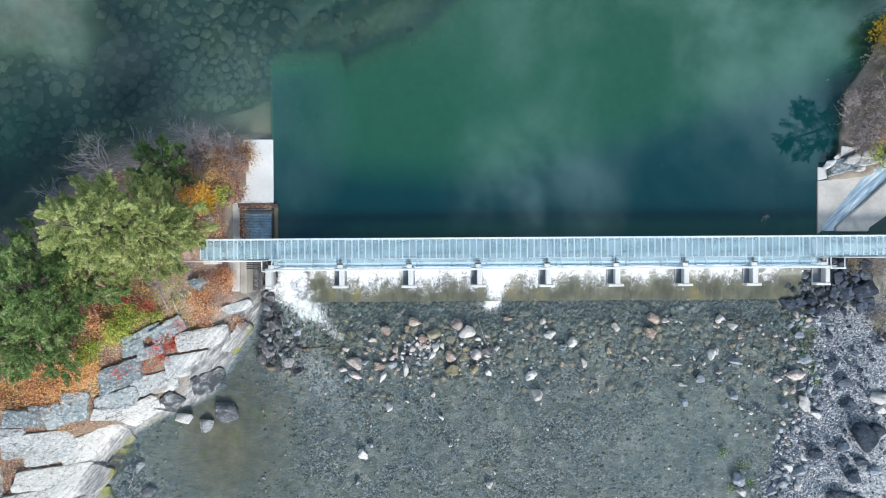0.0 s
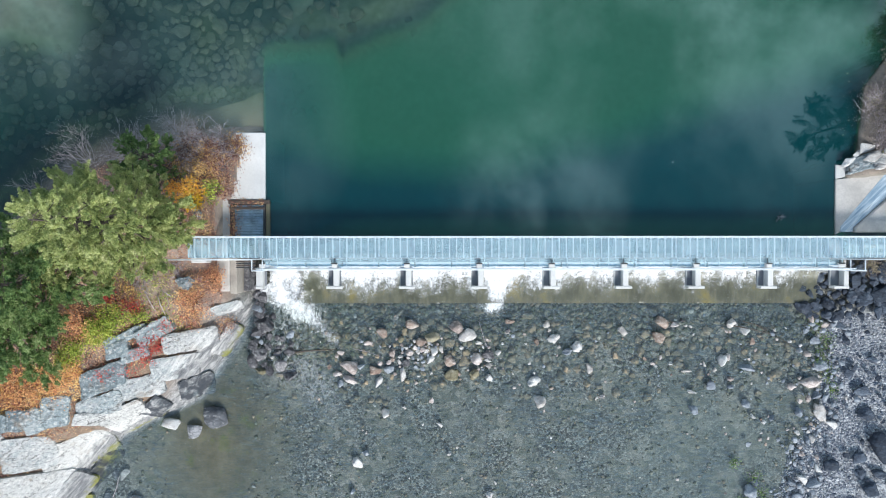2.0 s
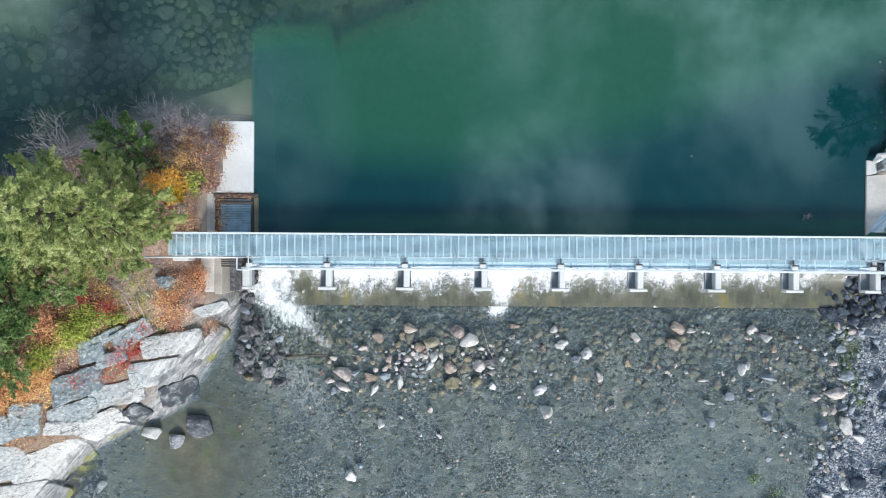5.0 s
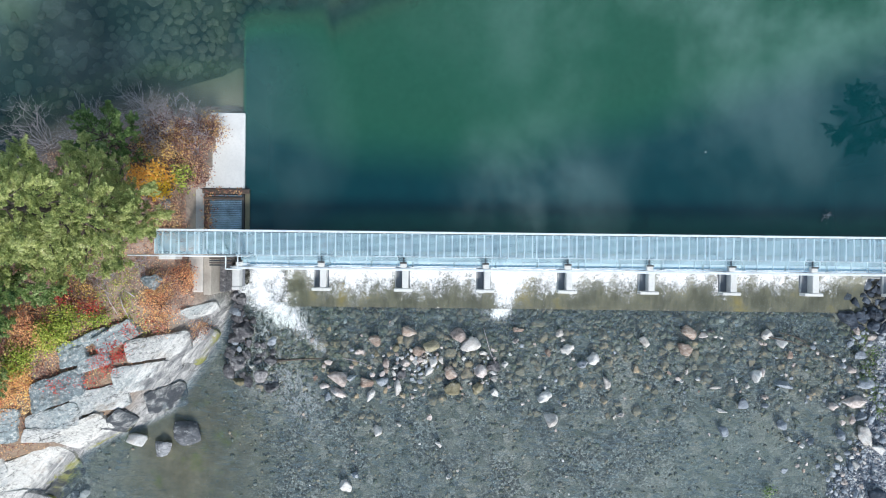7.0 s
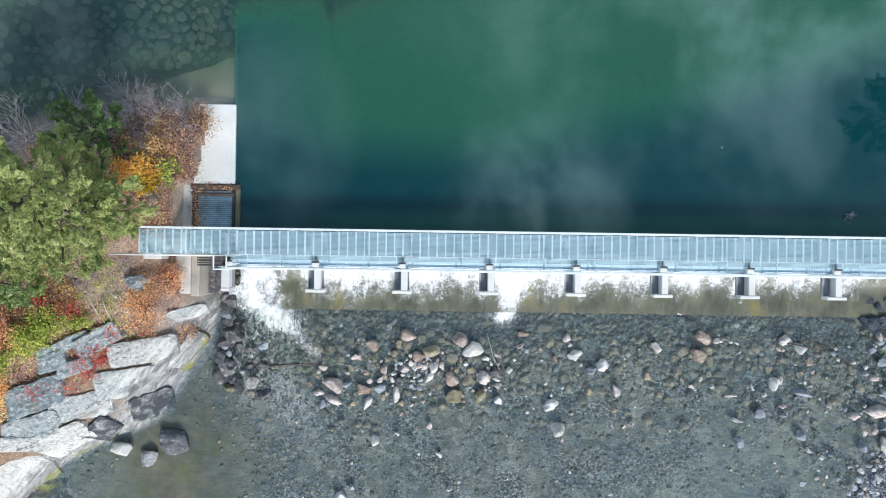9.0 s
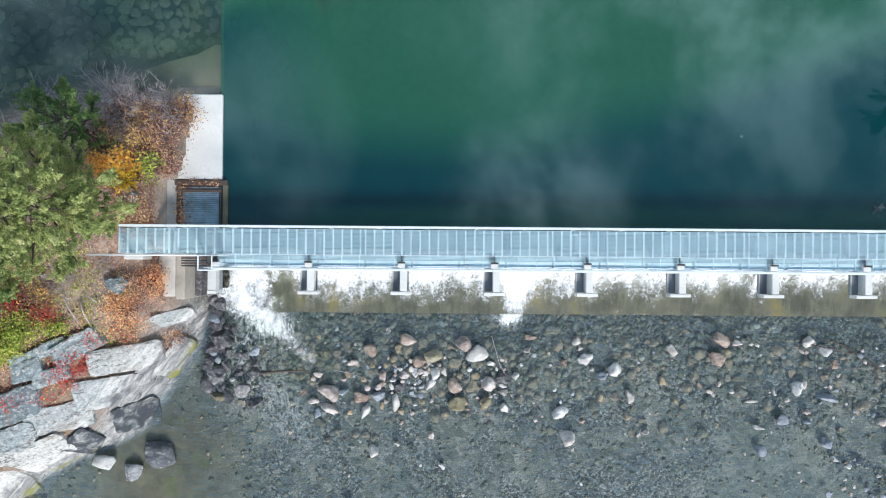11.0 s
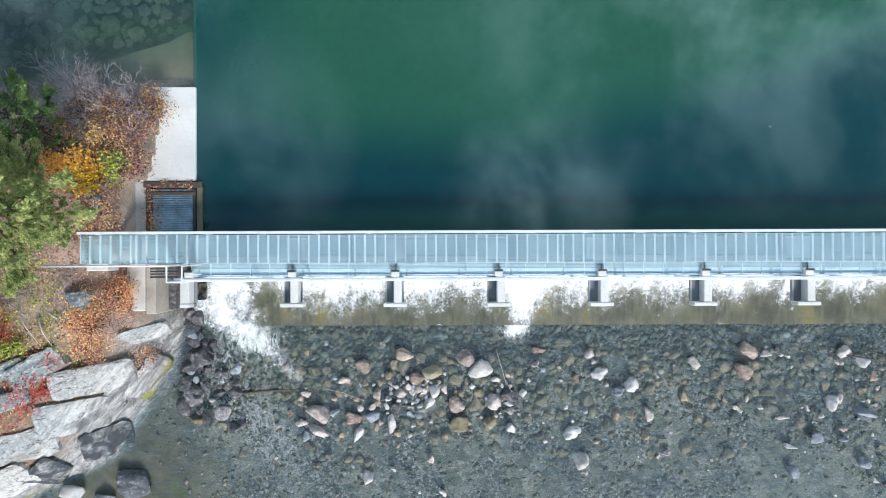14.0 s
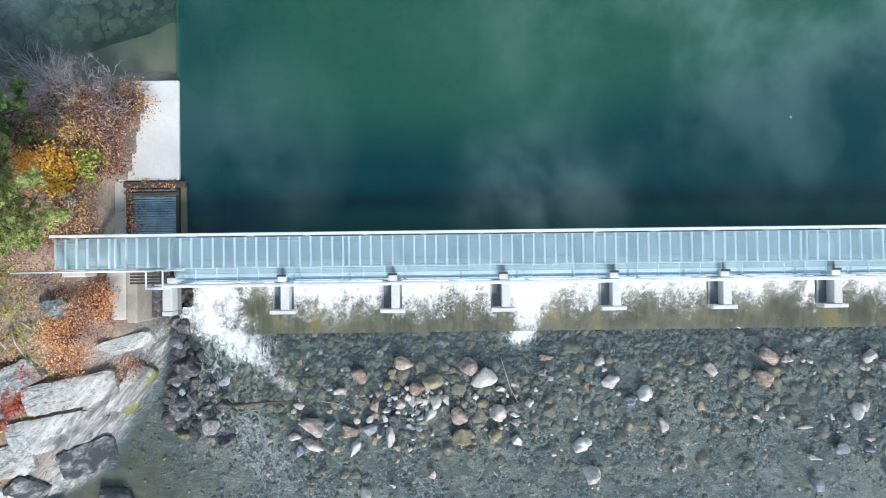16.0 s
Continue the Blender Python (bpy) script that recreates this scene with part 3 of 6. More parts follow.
ground = sheet("ground", axis(-27, 25, 0.13, 22), axis(-17, 18, 0.13, 22), rough_land, M_GROUND,
               (("mud", f_mud), ("dark_bed", f_dark_bed), ("rock", f_rock), ("soil", f_soil), ("litter", f_litter), ("gravel", f_gravel), ("silt", f_silt)))
tagged(ground, "stony river bed with autumn leaf litter and gravel banks", "ground", "", "structure")


# water tone follows this depth, including the shadow offset beside the weir
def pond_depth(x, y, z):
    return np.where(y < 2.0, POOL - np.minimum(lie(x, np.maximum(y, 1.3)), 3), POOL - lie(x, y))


def river_depth(x, y, z):
    return np.clip(RIVER - lie(x, y), 0, 3) * 1.0


def river_foam(x, y, z):
    a = soft(1.7, 0.2, np.hypot((x + 8.7 + 0.6 * (y + 2)) / 1.1, (y + 2.2) / 0.9)) * 0.8
    b = soft(1.4, 0.1, np.hypot((x - 0.75) / 0.85, (y + 1.95) / 0.55)) * 0.85
    c = soft(2.2, 0.2, np.hypot((x + 8.0 + 0.4 * (y + 5.4)) / 0.8, (y + 5.4) / 1.6)) * 0.40
    d = soft(2.5, 0.2, np.hypot((x + 9.4) / 0.9, (y + 3.8) / 1.4)) * 0.52
    return np.maximum(np.maximum(a, b), np.maximum(np.maximum(c, d), 0.05))


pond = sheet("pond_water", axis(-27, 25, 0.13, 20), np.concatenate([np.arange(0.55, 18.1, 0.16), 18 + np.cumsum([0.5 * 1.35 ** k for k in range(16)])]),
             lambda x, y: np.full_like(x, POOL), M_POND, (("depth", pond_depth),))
tagged(pond, "still green reservoir water reflecting clouds", "water", "", "structure")
river = sheet("river_water", axis(-27, 20, 0.1, 16), np.concatenate([(-17 - np.cumsum([0.2 * 1.35 ** k for k in range(18)]))[::-1], np.arange(-17, -1.6, 0.1)]),
              lambda x, y: RIVER + 0.02 * wave(x, y, 1.9) + 0.012 * wave(y, x, 4.3), M_RIVER, (("depth", river_depth), ("foam", river_foam)))
tagged(river, "shallow clear river water with ripples and foam", "water", "", "structure")

# ---- the weir ----
BAY, PIERS = 3.154, 9
PIER_X = [-9.54 + BAY * k for k in range(PIERS)]

weir = thing("weir", "low concrete weir with a wet stained sloping apron", "weir", (0, 0, 0), "", "structure")
bm = box(-9.95, 0.1, -1.4, 16.4, 1.15, 1.80, 0.05)
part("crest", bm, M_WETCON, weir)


def apron_z(x, y):
    """Water-worn slope: steep below the crest, then gently falling to its edge."""
    return np.interp(y, [-1.86, -0.6, -0.2, 0.15], [0.16, 0.26, 0.55, 1.74]) + 0.012 * wave(x, y, 2.3)


apron_x, apron_y = np.arange(-8.3, 16.25, 0.15), np.array([-1.86, -1.84, -1.6, -1.3, -1.0, -0.75, -0.5, -0.3, -0.15, 0.0, 0.15])


def apron_material():
    """Slimy concrete: olive and grey with ochre patches, streaked down the flow."""
    m, n = material("slimy_apron")
    p = n.position()
    big = n.noise(p, 0.8, 5, 0.6)
    drip = n.noise(n.position((3.0, 0.5, 0.5)), 2.4, 7, 0.7)
    fine = n.noise(p, 20, 5, 0.7)
    c = n.ramp(n.math("ADD", n.math("MULTIPLY", big, 0.6), n.math("MULTIPLY", drip, 0.4)),
               [(0.3, (0.045, 0.048, 0.034)), (0.45, (0.095, 0.096, 0.07)), (0.56, (0.155, 0.15, 0.108)), (0.68, (0.115, 0.125, 0.105))])
    c = n.mix(n.span(n.noise(p, 0.8, 4), 0.58, 0.70, 0, 0.7), c, (0.27, 0.21, 0.05))
    c = n.mix(n.span(fine, 0.5, 0.75, 0, 0.55), c, (0.07, 0.07, 0.05))
    n.out(n.surface(c, 0.4, 0, n.bump(n.math("ADD", drip, n.math("MULTIPLY", fine, 0.4)), 0.7, 0.04), 0.4))
    return m


M_APRON = apron_material()
apron = sheet("apron", apron_x, apron_y, apron_z, M_APRON, smooth=False)
apron.parent = weir
part("apron_edge", box(-8.3, -1.855, -0.6, 16.2, -1.80, 0.12, 0.02), M_APRON, weir)


def fall_material():
    m, n = material("white_water")
    p = n.position((1.4, 1.15, 1.0))
    streak = n.noise(p, 3.6, 7, 0.68, 0.4)
    big = n.noise(n.position((1, 0.35, 0.2)), 1.1, 3)
    f = n.math("ADD", n.math("ADD", streak, n.span(big, 0.3, 0.7, -0.20, 0.16)), n.span(n.attr("foam"), 0, 1, -0.34, 0.30))
    f = n.math("ADD", f, n.span(n.noise(n.position((1.2, 1.0, 1.0)), 11.0, 5, 0.72), 0.3, 0.7, -0.18, 0.15))
    mask = n.span(f, 0.35, 0.80, 0, 0.97)
    white = n.add("ShaderNodeBsdfDiffuse")
    n.put(white.inputs[0], n.mix(n.span(n.noise(p, 2.2, 6, 0.7), 0.48, 0.74), (0.88, 0.89, 0.90), (0.55, 0.60, 0.63)))
    n.link(n.bump(streak, 0.35, 0.05), white.inputs["Normal"])
    film = n.add("ShaderNodeBsdfTransparent")
    n.put(film.inputs[0], (0.94, 0.95, 0.92))
    shine = n.add("ShaderNodeBsdfGlossy")
    shine.inputs["Roughness"].default_value = 0.15
    n.link(n.bump(streak, 0.5, 0.05), shine.inputs["Normal"])
    thin = n.shaders(0.02, film.outputs[0], shine.outputs[0])
    thread = n.math("ABSOLUTE", n.math("SUBTRACT", n.noise(n.position((1.5, 1.2, 1)), 2.6, 4, 0.6, 2.2), 0.5))
    thread = n.math("MULTIPLY", n.span(thread, 0.0, 0.022, 0.75, 0.0), n.span(n.attr("foam"), 0.10, 0.5))
    n.out(n.shaders(n.math("MAXIMUM", mask, thread), thin, white.outputs[0]))
    return m


M_FALL = fall_material()


def fall_foam(x, y, z):
    reach = np.interp(x, [-8.4, -7.9, -7.2, -6.4, 2, 9, 14, 16.2], [-0.8, -0.3, -0.85, -1.02, -0.95, -0.74, -0.58, -0.4]) - 1.15 * np.exp(-((x - 0.85) / 0.36) ** 2) - 0.3 * np.exp(-((x + 5.4) / 0.5) ** 2)
    reach = reach + 0.24 * wave(x, y * 0, 1.7) + 0.12 * wave(x, y * 0, 4.7)
    return np.clip(0.5 + (y - reach) * 0.75 + 0.16 * wave(x, y, 2.6), 0, 1)


def fall_z(x, y):
    return apron_z(x, y) + 0.10 + 0.03 * wave(x, y, 4.1) + 0.02 * wave(y, x, 9.0)


fall = sheet("cascade_water", np.arange(-8.3, 16.2, 0.07), np.arange(-1.87, 0.4, 0.07), lambda x, y: np.where(y > 0.15, POOL - 0.03, fall_z(x, y)), M_FALL, (("foam", fall_foam),))
tagged(fall, "white water spilling in streaks down the weir", "water", "", "structure")


def chute_z(x, y):
    return np.interp(y, [-4.6, -3.6, -2.6, -1.8, -0.6, -0.2, 0.15, 0.4], [0.05, 0.06, 0.10, 0.20, 0.42, 0.7, 1.75, 1.84]) + (0.02 + 0.05 * soft(-4.2, -2.4, y)) * wave(x, y, 3.0) + 0.04 * wave(y, x, 7.0)


def chute_foam(x, y, z):
    mid = np.interp(y, [-4.6, -3.6, -3.0, -2.4, -1.8, -1.2, -0.6, 0.4], [-6.2, -6.8, -7.4, -8.25, -9.0, -9.35, -9.25, -8.9])
    half = np.interp(y, [-4.6, -3.0, -2.4, -1.2, 0.4], [1.4, 1.35, 1.45, 1.1, 0.7])
    edge = soft(-10.3, -9.9, x) * soft(-6.2, -7.0, x) * soft(-4.5, -3.7, y)
    return np.clip(1.18 - np.abs(x - mid) / half * 0.85 - 0.68 * soft(-1.3, -2.8, y) + 0.12 * wave(x, y, 2.2), 0, 1) * np.where(y < -1.9, edge, 1)


chute = sheet("chute_water", np.arange(-10.4, -5.9, 0.06), np.arange(-4.6, 0.4, 0.06), chute_z, M_FALL, (("foam", chute_foam),),
              keep=lambda c: (c[:, 0] > np.interp(c[:, 1], [-3.6, -1.0, -0.9, 0.4], [-10.3, -10.4, -9.85, -9.75])) & (c[:, 0] < np.interp(c[:, 1], [-4.6, -2.0, -1.85, -0.7, -0.4, 0.4], [-5.9, -6.2, -7.3, -7.5, -8.25, -8.25])))
tagged(chute, "foaming white chute of water beside the abutment", "water", "", "structure")


# concrete colour darkened to paint in shade and dirt in the pier slots
M_SLOTSHADE = concrete("slot_shade_concrete", (0.26, 0.27, 0.29), 0.5, 0.8)
M_DAMP = concrete("damp_concrete", (0.50, 0.50, 0.49), 0.55, 0.6)


def pier(x, at_end):
    ob = thing("pier", "pale concrete weir pier with a flanged tail", "pier", (x, 0, 0), "weir piers")
    w0, w1 = {-1: (-0.26, 0.02), 0: (-0.05, 0.19), 1: (0.12, 0.33)}[at_end]
    t0, t1 = {-1: (-0.255, 0.10), 0: (-0.34, 0.23), 1: (-0.30, 0.325)}[at_end]
    f0, f1 = {-1: (-0.265, 0.03), 0: (-0.36, 0.35), 1: (-0.32, 0.34)}[at_end]
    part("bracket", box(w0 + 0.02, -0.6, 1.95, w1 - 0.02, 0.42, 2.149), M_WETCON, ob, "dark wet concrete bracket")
    part("tray", box(t0, -0.877, 2.15, t1, -0.075, 2.22, 0.01), M_SLOTSHADE, ob, "grey concrete slot floor darkened for shade and dirt")
    if at_end >= 0:
        part("lip", box(t0, -0.877, 2.221, t0 + 0.05, -0.075, 2.27, 0.008), M_DAMP, ob, "pale concrete slot lip")
    part("shaft", box(-0.28, 0.42, -0.6, 0.28, 1.1, 2.19, 0.02), M_DAMP, ob)
    part("web", box(w0, -0.875, 2.22, w1, -0.075, 2.58, 0.015), M_CONCRETE, ob)
    part("flange", box(f0, -0.99, 2.23, f1, -0.879, 2.60, 0.012), M_CONCRETE, ob)
    part("upstream_flange", box(-0.365, 1.102, -0.6, 0.365, 1.20, 2.4, 0.012), M_CONCRETE, ob)
    part("post_stub", box(-0.12, -0.07, 2.15, 0.12, 0.13, 2.60, 0.01), M_CONCRETE, ob)
    part("stay", box(-0.011, 0.146, 2.475, 0.011, 0.36, 2.50), M_DARKSTEEL, ob, "thin dark steel stay")
    part("cap", box(-0.13, 0.08, 2.60, 0.13, 0.145, 2.65, 0.005), M_DARKSTEEL, ob, "dark steel clamp")
    return ob


for k, x in enumerate(PIER_X):
    pier(x, -1 if k == 0 else 1 if k == PIERS - 1 else 0)

# ---- footbridge ----
M_SKY = plain("sky_blue_strip", (0.16, 0.36, 0.60), 0.4, 0.1, 0.3, 5.0, 0.05)
DECK, WALK, RAIL = 3.0, 2.55, 4.1
NORTH, MID, SOUTH = 1.21, 0.37, -0.05
W_END, E_END, S_W, S_E = -12.58, 27.0, -9.51, 15.62
bridge = thing("footbridge", "galvanised steel footbridge with perforated deck planks and handrails", "footbridge")


def plank_mesh(width, y0, y1, lip):
    bm = bmesh.new()
    bm.loops.layers.uv.new("uv")
    g = 0.003
    v = [bm.verts.new(c) for c in ((g, y0, 0), (width - g, y0, 0), (width - g, y1, 0), (g, y1, 0))]
    bm.faces.new(v)
    n0 = len(bm.faces)
    for x0 in ((g, g + lip), (width - g - lip, width - g)):
        box(x0[0], y0, -0.05, x0[1], y1, 0.012, 0, bm)
    bm.faces.ensure_lookup_table()
    for f in bm.faces[n0:]:
        f.material_index = 1
    me = bpy.data.meshes.new("plank")
    bm.to_mesh(me)
    bm.free()
    me.materials.append(M_PERF)
    me.materials.append(M_LIP)
    return me


M_LIP = plain("galvanised_plank_lip", (0.74, 0.88, 0.93), 0.4, 0.1, 0.2, 5.0, 0.05)
PITCH = 0.302
main_plank, joint_plank = plank_mesh(PITCH, MID, NORTH, 0.018), plank_mesh(0.165, MID, NORTH, 0.018)
side_plank = plank_mesh(PITCH * 2, SOUTH, MID - 0.02, 0.006)
bolt_bm = bmesh.new()
bmesh.ops.create_cone(bolt_bm, cap_ends=True, segments=8, radius1=0.016, radius2=0.012, depth=0.014)
bolt_me = bpy.data.meshes.new("bolt")
bolt_bm.to_mesh(bolt_me)
bolt_bm.free()
bolt_me.materials.append(M_GALV)
x, next_joint, count = W_END, -10.99, 0
while x < E_END:
    if x + PITCH * 0.5 > next_joint:
        ob, step = new("plank", joint_plank), 0.165
        next_joint += 6.35
    else:
        ob, step = new("plank", main_plank), PITCH
    ob.location, ob.parent = (x, 0, DECK), bridge
    if count % 2 == 0 and x < 20:
        for yb in (MID + 0.07, NORTH - 0.09):
            b = new("bolt", bolt_me)
            b.location, b.parent = (x + 0.15, yb, DECK + 0.008), bridge
    x += step
    count += 1
x = S_W
while x < S_E - 0.3:
    ob = new("side_plank", side_plank)
    ob.location, ob.parent = (x, 0, WALK - 0.10), bridge
    x += PITCH * 2

# beams coloured dark for the shade below the perforated deck
for y, name in ((NORTH - 0.05, "north_beam"), (MID + 0.04, "south_beam")):
    bm = box(W_END, y - 0.05, DECK - 0.30, E_END, y + 0.05, DECK - 0.285)
    box(W_END, y - 0.006, DECK - 0.285, E_END, y + 0.006, DECK - 0.075, 0, bm)
    box(W_END, y - 0.05, DECK - 0.075, E_END, y + 0.05, DECK - 0.06, 0, bm)
    part(name, bm, M_DARKSTEEL, bridge, "deck beam coloured dark for the shade below")
# beam added under the catwalk so its holes show dark
part("side_beam", box(S_W, 0.12, WALK - 0.34, S_E, 0.33, WALK - 0.20), M_DARKSTEEL, bridge, "dark beam added so the catwalk holes read dark")
rail_pipe = tube([(S_W, 0.04, WALK - 0.23), (S_E, 0.04, WALK - 0.23)], 0.03, 8)
part("service_pipe", rail_pipe, M_BLUE, bridge, "blue service pipe", True)
part("kick_plate", box(S_W, 0.0, WALK - 0.185, S_E, 0.075, WALK - 0.125, 0.01), M_SKY, bridge, "sky-blue kick plate")
part("flat_bar", box(S_W, 0.10, WALK - 0.165, S_E, 0.17, WALK - 0.14), M_GALV, bridge)

bm = box(S_W, SOUTH - 0.012, WALK - 0.26, S_E, SOUTH + 0.012, WALK - 0.02)
part("edge_channel", bm, M_BLUE, bridge, "blue-grey steel edge channel")
part("kerb_angle", box(S_W, MID - 0.022, WALK - 0.12, S_E, MID - 0.004, DECK + 0.015), M_GALV, bridge)
for x in np.arange(W_END + 0.1, E_END, 1.6):
    part("cross_beam", box(x - 0.03, MID, DECK - 0.20, x + 0.03, NORTH - 0.06, DECK - 0.115), M_DARKSTEEL, bridge)
    if S_W < x < S_E:
        part("catwalk_bracket", box(x - 0.03, SOUTH, WALK - 0.20, x + 0.03, MID + 0.03, WALK - 0.115), M_DARKSTEEL, bridge)


def rail_line(points, name, r=0.028):
    return part(name, tube(points, r, 8), M_GALV, bridge, "", True)


YN, YS, YM = NORTH + 0.03, SOUTH - 0.04, MID - 0.05
bm = box(W_END + 0.6, YN - 0.035, RAIL - 0.012, E_END, YN + 0.04, RAIL + 0.015, 0.006)
part("north_handrail", bm, M_GALV, bridge)
rail_line([(W_END + 0.6, YN, RAIL - 0.5), (E_END, YN, RAIL - 0.5)], "north_mid_rail", 0.02)
part("south_handrail", box(S_W + 0.45, YS - 0.035, RAIL - 0.012, S_E - 0.55, YS + 0.03, RAIL + 0.015, 0.006), M_GALV, bridge)
rail_line([(S_W, YS + 0.02, RAIL - 0.5), (S_E, YS + 0.02, RAIL - 0.5)], "south_mid_rail", 0.02)
rail_line([(W_END - 0.40, YM, RAIL), (S_W, YM, RAIL)], "west_handrail")
rail_line([(W_END, YM, RAIL - 0.5), (S_W, YM, RAIL - 0.5)], "west_mid_rail", 0.018)
rail_line([(S_E, YM, RAIL), (E_END, YM, RAIL)], "east_handrail")
rail_line([(S_E, YM, RAIL - 0.5), (E_END, YM, RAIL - 0.5)], "east_mid_rail", 0.018)
for x in np.arange(W_END + 0.65, E_END, 1.6):
    part("rail_post", box(x - 0.02, YN - 0.02, DECK - 0.2, x + 0.02, YN + 0.02, RAIL), M_GALV, bridge)
for x in np.arange(W_END + 0.45, S_W, 0.8):
    part("rail_post", box(x - 0.018, YM - 0.018, DECK - 0.2, x + 0.018, YM + 0.018, RAIL), M_GALV, bridge)
for x in np.arange(S_W + 0.5, S_E, 1.6):
    part("rail_post", box(x - 0.02, YS - 0.02, WALK - 0.25, x + 0.02, YS + 0.02, RAIL), M_GALV, bridge)
for x in np.arange(S_E + 0.8, E_END, 1.6):
    part("rail_post", box(x - 0.018, YM - 0.018, DECK - 0.2, x + 0.018, YM + 0.018, RAIL), M_GALV, bridge)


def ladder_gate(x0, x1, name):
    """A railed ladder bay that steps out from the deck at each end of the side walk."""
    ob = part(name, tube([(x0, YM, RAIL), (x0, YS - 0.05, RAIL), (x1 + 0.05, YS - 0.05, RAIL)], 0.028, 8), M_GALV, bridge, "galvanised ladder bay rails")
    part("gate_rail", tube([(x1, YS - 0.05, RAIL), (x1, YM, RAIL)], 0.024, 8), M_GALV, ob)
    for y in (YS - 0.05, YM):
        for x in (x0, x1):
            part("gate_post", tube([(x, y, DECK - 0.2), (x, y, RAIL)], 0.024, 8), M_GALV, ob)
    for k in range(7):
        z = DECK - 0.05 - 0.27 * k
        part("rung", tube([(x0 + 0.05, YS + 0.08 + 0.035 * k, z), (x1 - 0.05, YS + 0.08 + 0.035 * k, z)], 0.014, 6), M_GALV, ob)
    return ob


ladder_gate(S_W + 0.03, S_W + 0.46, "ladder_bay")
ladder_gate(S_E - 0.60, S_E, "ladder_bay")
footing = thing("deck_footing", "pale concrete footing block under the deck end", "footing", (-12.2, 0.28, 2.45))
part("block", box(-0.35, -0.13, -0.3, 0.30, 0.9, 0.30, 0.02), M_CONCRETE, footing)

def prism(points, z0, z1, bevel=0.02):
    bm = bmesh.new()
    f = bm.faces.new([bm.verts.new((x, y, z1)) for x, y in points])
    if f.normal.z < 0:
        f.normal_flip()
    r = bmesh.ops.extrude_face_region(bm, geom=[f])
    for v in r["geom"]:
        if isinstance(v, bmesh.types.BMVert):
            v.co.z = z0
    bmesh.ops.recalc_face_normals(bm, faces=bm.faces)
    bmesh.ops.bevel(bm, geom=list(bm.edges), offset=bevel, segments=1, affect="EDGES")
    return bm


M_SILTY = concrete("silty_concrete", (0.23, 0.21, 0.15), 0.6, 0.8)

M_STAINED = concrete("stained_concrete", (0.70, 0.655, 0.60), 0.5, 0.8)
M_TAN = concrete("tan_stained_concrete", (0.52, 0.465, 0.40), 0.45, 0.9)

# ---- west abutment ----
west = thing("west_abutment", "pale concrete abutment wall running into the pond", "abutment")
part("pad", prism([(-11.75, 2.95), (-9.58, 2.95), (-9.58, 5.93), (-10.95, 5.93)], -1.2, 1.97), M_PAD, west)
part("sunken_toe", prism([(-12.6, 5.9), (-9.60, 5.935), (-9.60, 7.75), (-9.95, 7.8), (-10.6, 7.45), (-11.7, 7.15), (-12.9, 6.7)], -1.2, 1.66), M_SILTY, west, "drowned silty concrete toe")
part("slot_wall", box(-9.56, 1.2, -1.2, -9.38, 2.94, 1.95, 0.02), M_WETCON, west, "dark olive side wall of the sluice")
part("side_walk", box(-11.75, 0.46, 0.5, -11.16, 2.94, 1.96, 0.02), M_DAMP, west)
part("wing_wall", box(-11.75, -1.15, -0.2, -11.17, 0.45, 2.0, 0.03), M_STAINED, west)
part("wing_edge", box(-11.165, -1.25, -0.2, -10.86, 0.45, 1.94, 0.02), M_TAN, west)
# added dark block stands in for the black gap beside the wing wall
part("wing_foot", box(-10.855, -1.2, -0.4, -10.62, 0.45, 1.1, 0.03), M_WETROCK, west, "dark block added in the gap beside the wing wall")
for k in range(5):
    part("tread", box(-10.55, 0.27 - 0.085 * k, 2.84, -9.72, 0.325 - 0.085 * k, 2.90, 0.005), M_TIMBER if k % 2 else M_DARKSTEEL, bridge, "dark slatted step beside the ladder bay")
gate_set = thing("sluice_gate", "blue ribbed steel sluice gate in a timber frame", "sluice gate", (-10.36, 2.0, 1.93))
panel = part("panel", box(-0.60, -0.8, -0.5, 0.74, 0.72, -0.06), M_BLUE, gate_set, "blue corrugated steel panel")
for k in range(20):
    y0 = -0.75 + 1.46 * k / 20
    part("rib", box(-0.59, y0, -0.06, 0.71, y0 + 0.045, 0.01 + 0.014 * (k % 2), 0.006), M_BLUE, panel)
part("head_beam", box(-0.85, 0.74, -0.3, 0.98, 0.92, 0.10, 0.02), M_TIMBER, gate_set, "dark weathered timber beam")
part("cross_beam", box(-0.78, 0.50, 0.035, 0.80, 0.60, 0.09, 0.01), M_TIMBER, gate_set)
part("side_beam", box(-0.80, -0.85, -0.2, -0.60, 0.72, 0.03, 0.01), M_TIMBER, gate_set)
part("side_beam", box(0.70, -0.85, -0.2, 0.79, 0.72, 0.08, 0.01), M_DARKSTEEL, gate_set)

def channel_material():
    """Channel floor streaked pale and blue along its run."""
    m, n = material("streaked_channel")
    st = n.noise(n.along(43, (0.5, 5.0, 1.0)), 1.4, 7, 0.65, 0.3)
    c = n.ramp(st, [(0.35, (0.20, 0.30, 0.40)), (0.5, (0.42, 0.52, 0.60)), (0.6, (0.72, 0.77, 0.80)), (0.72, (0.30, 0.38, 0.42))])
    n.out(n.surface(c, 0.5, 0, n.bump(st, 0.5, 0.03), 0.4))
    return m


M_CHANNEL = channel_material()

# ---- east abutment ----
east = thing("east_abutment", "pale concrete abutment with a slanting wall", "abutment")


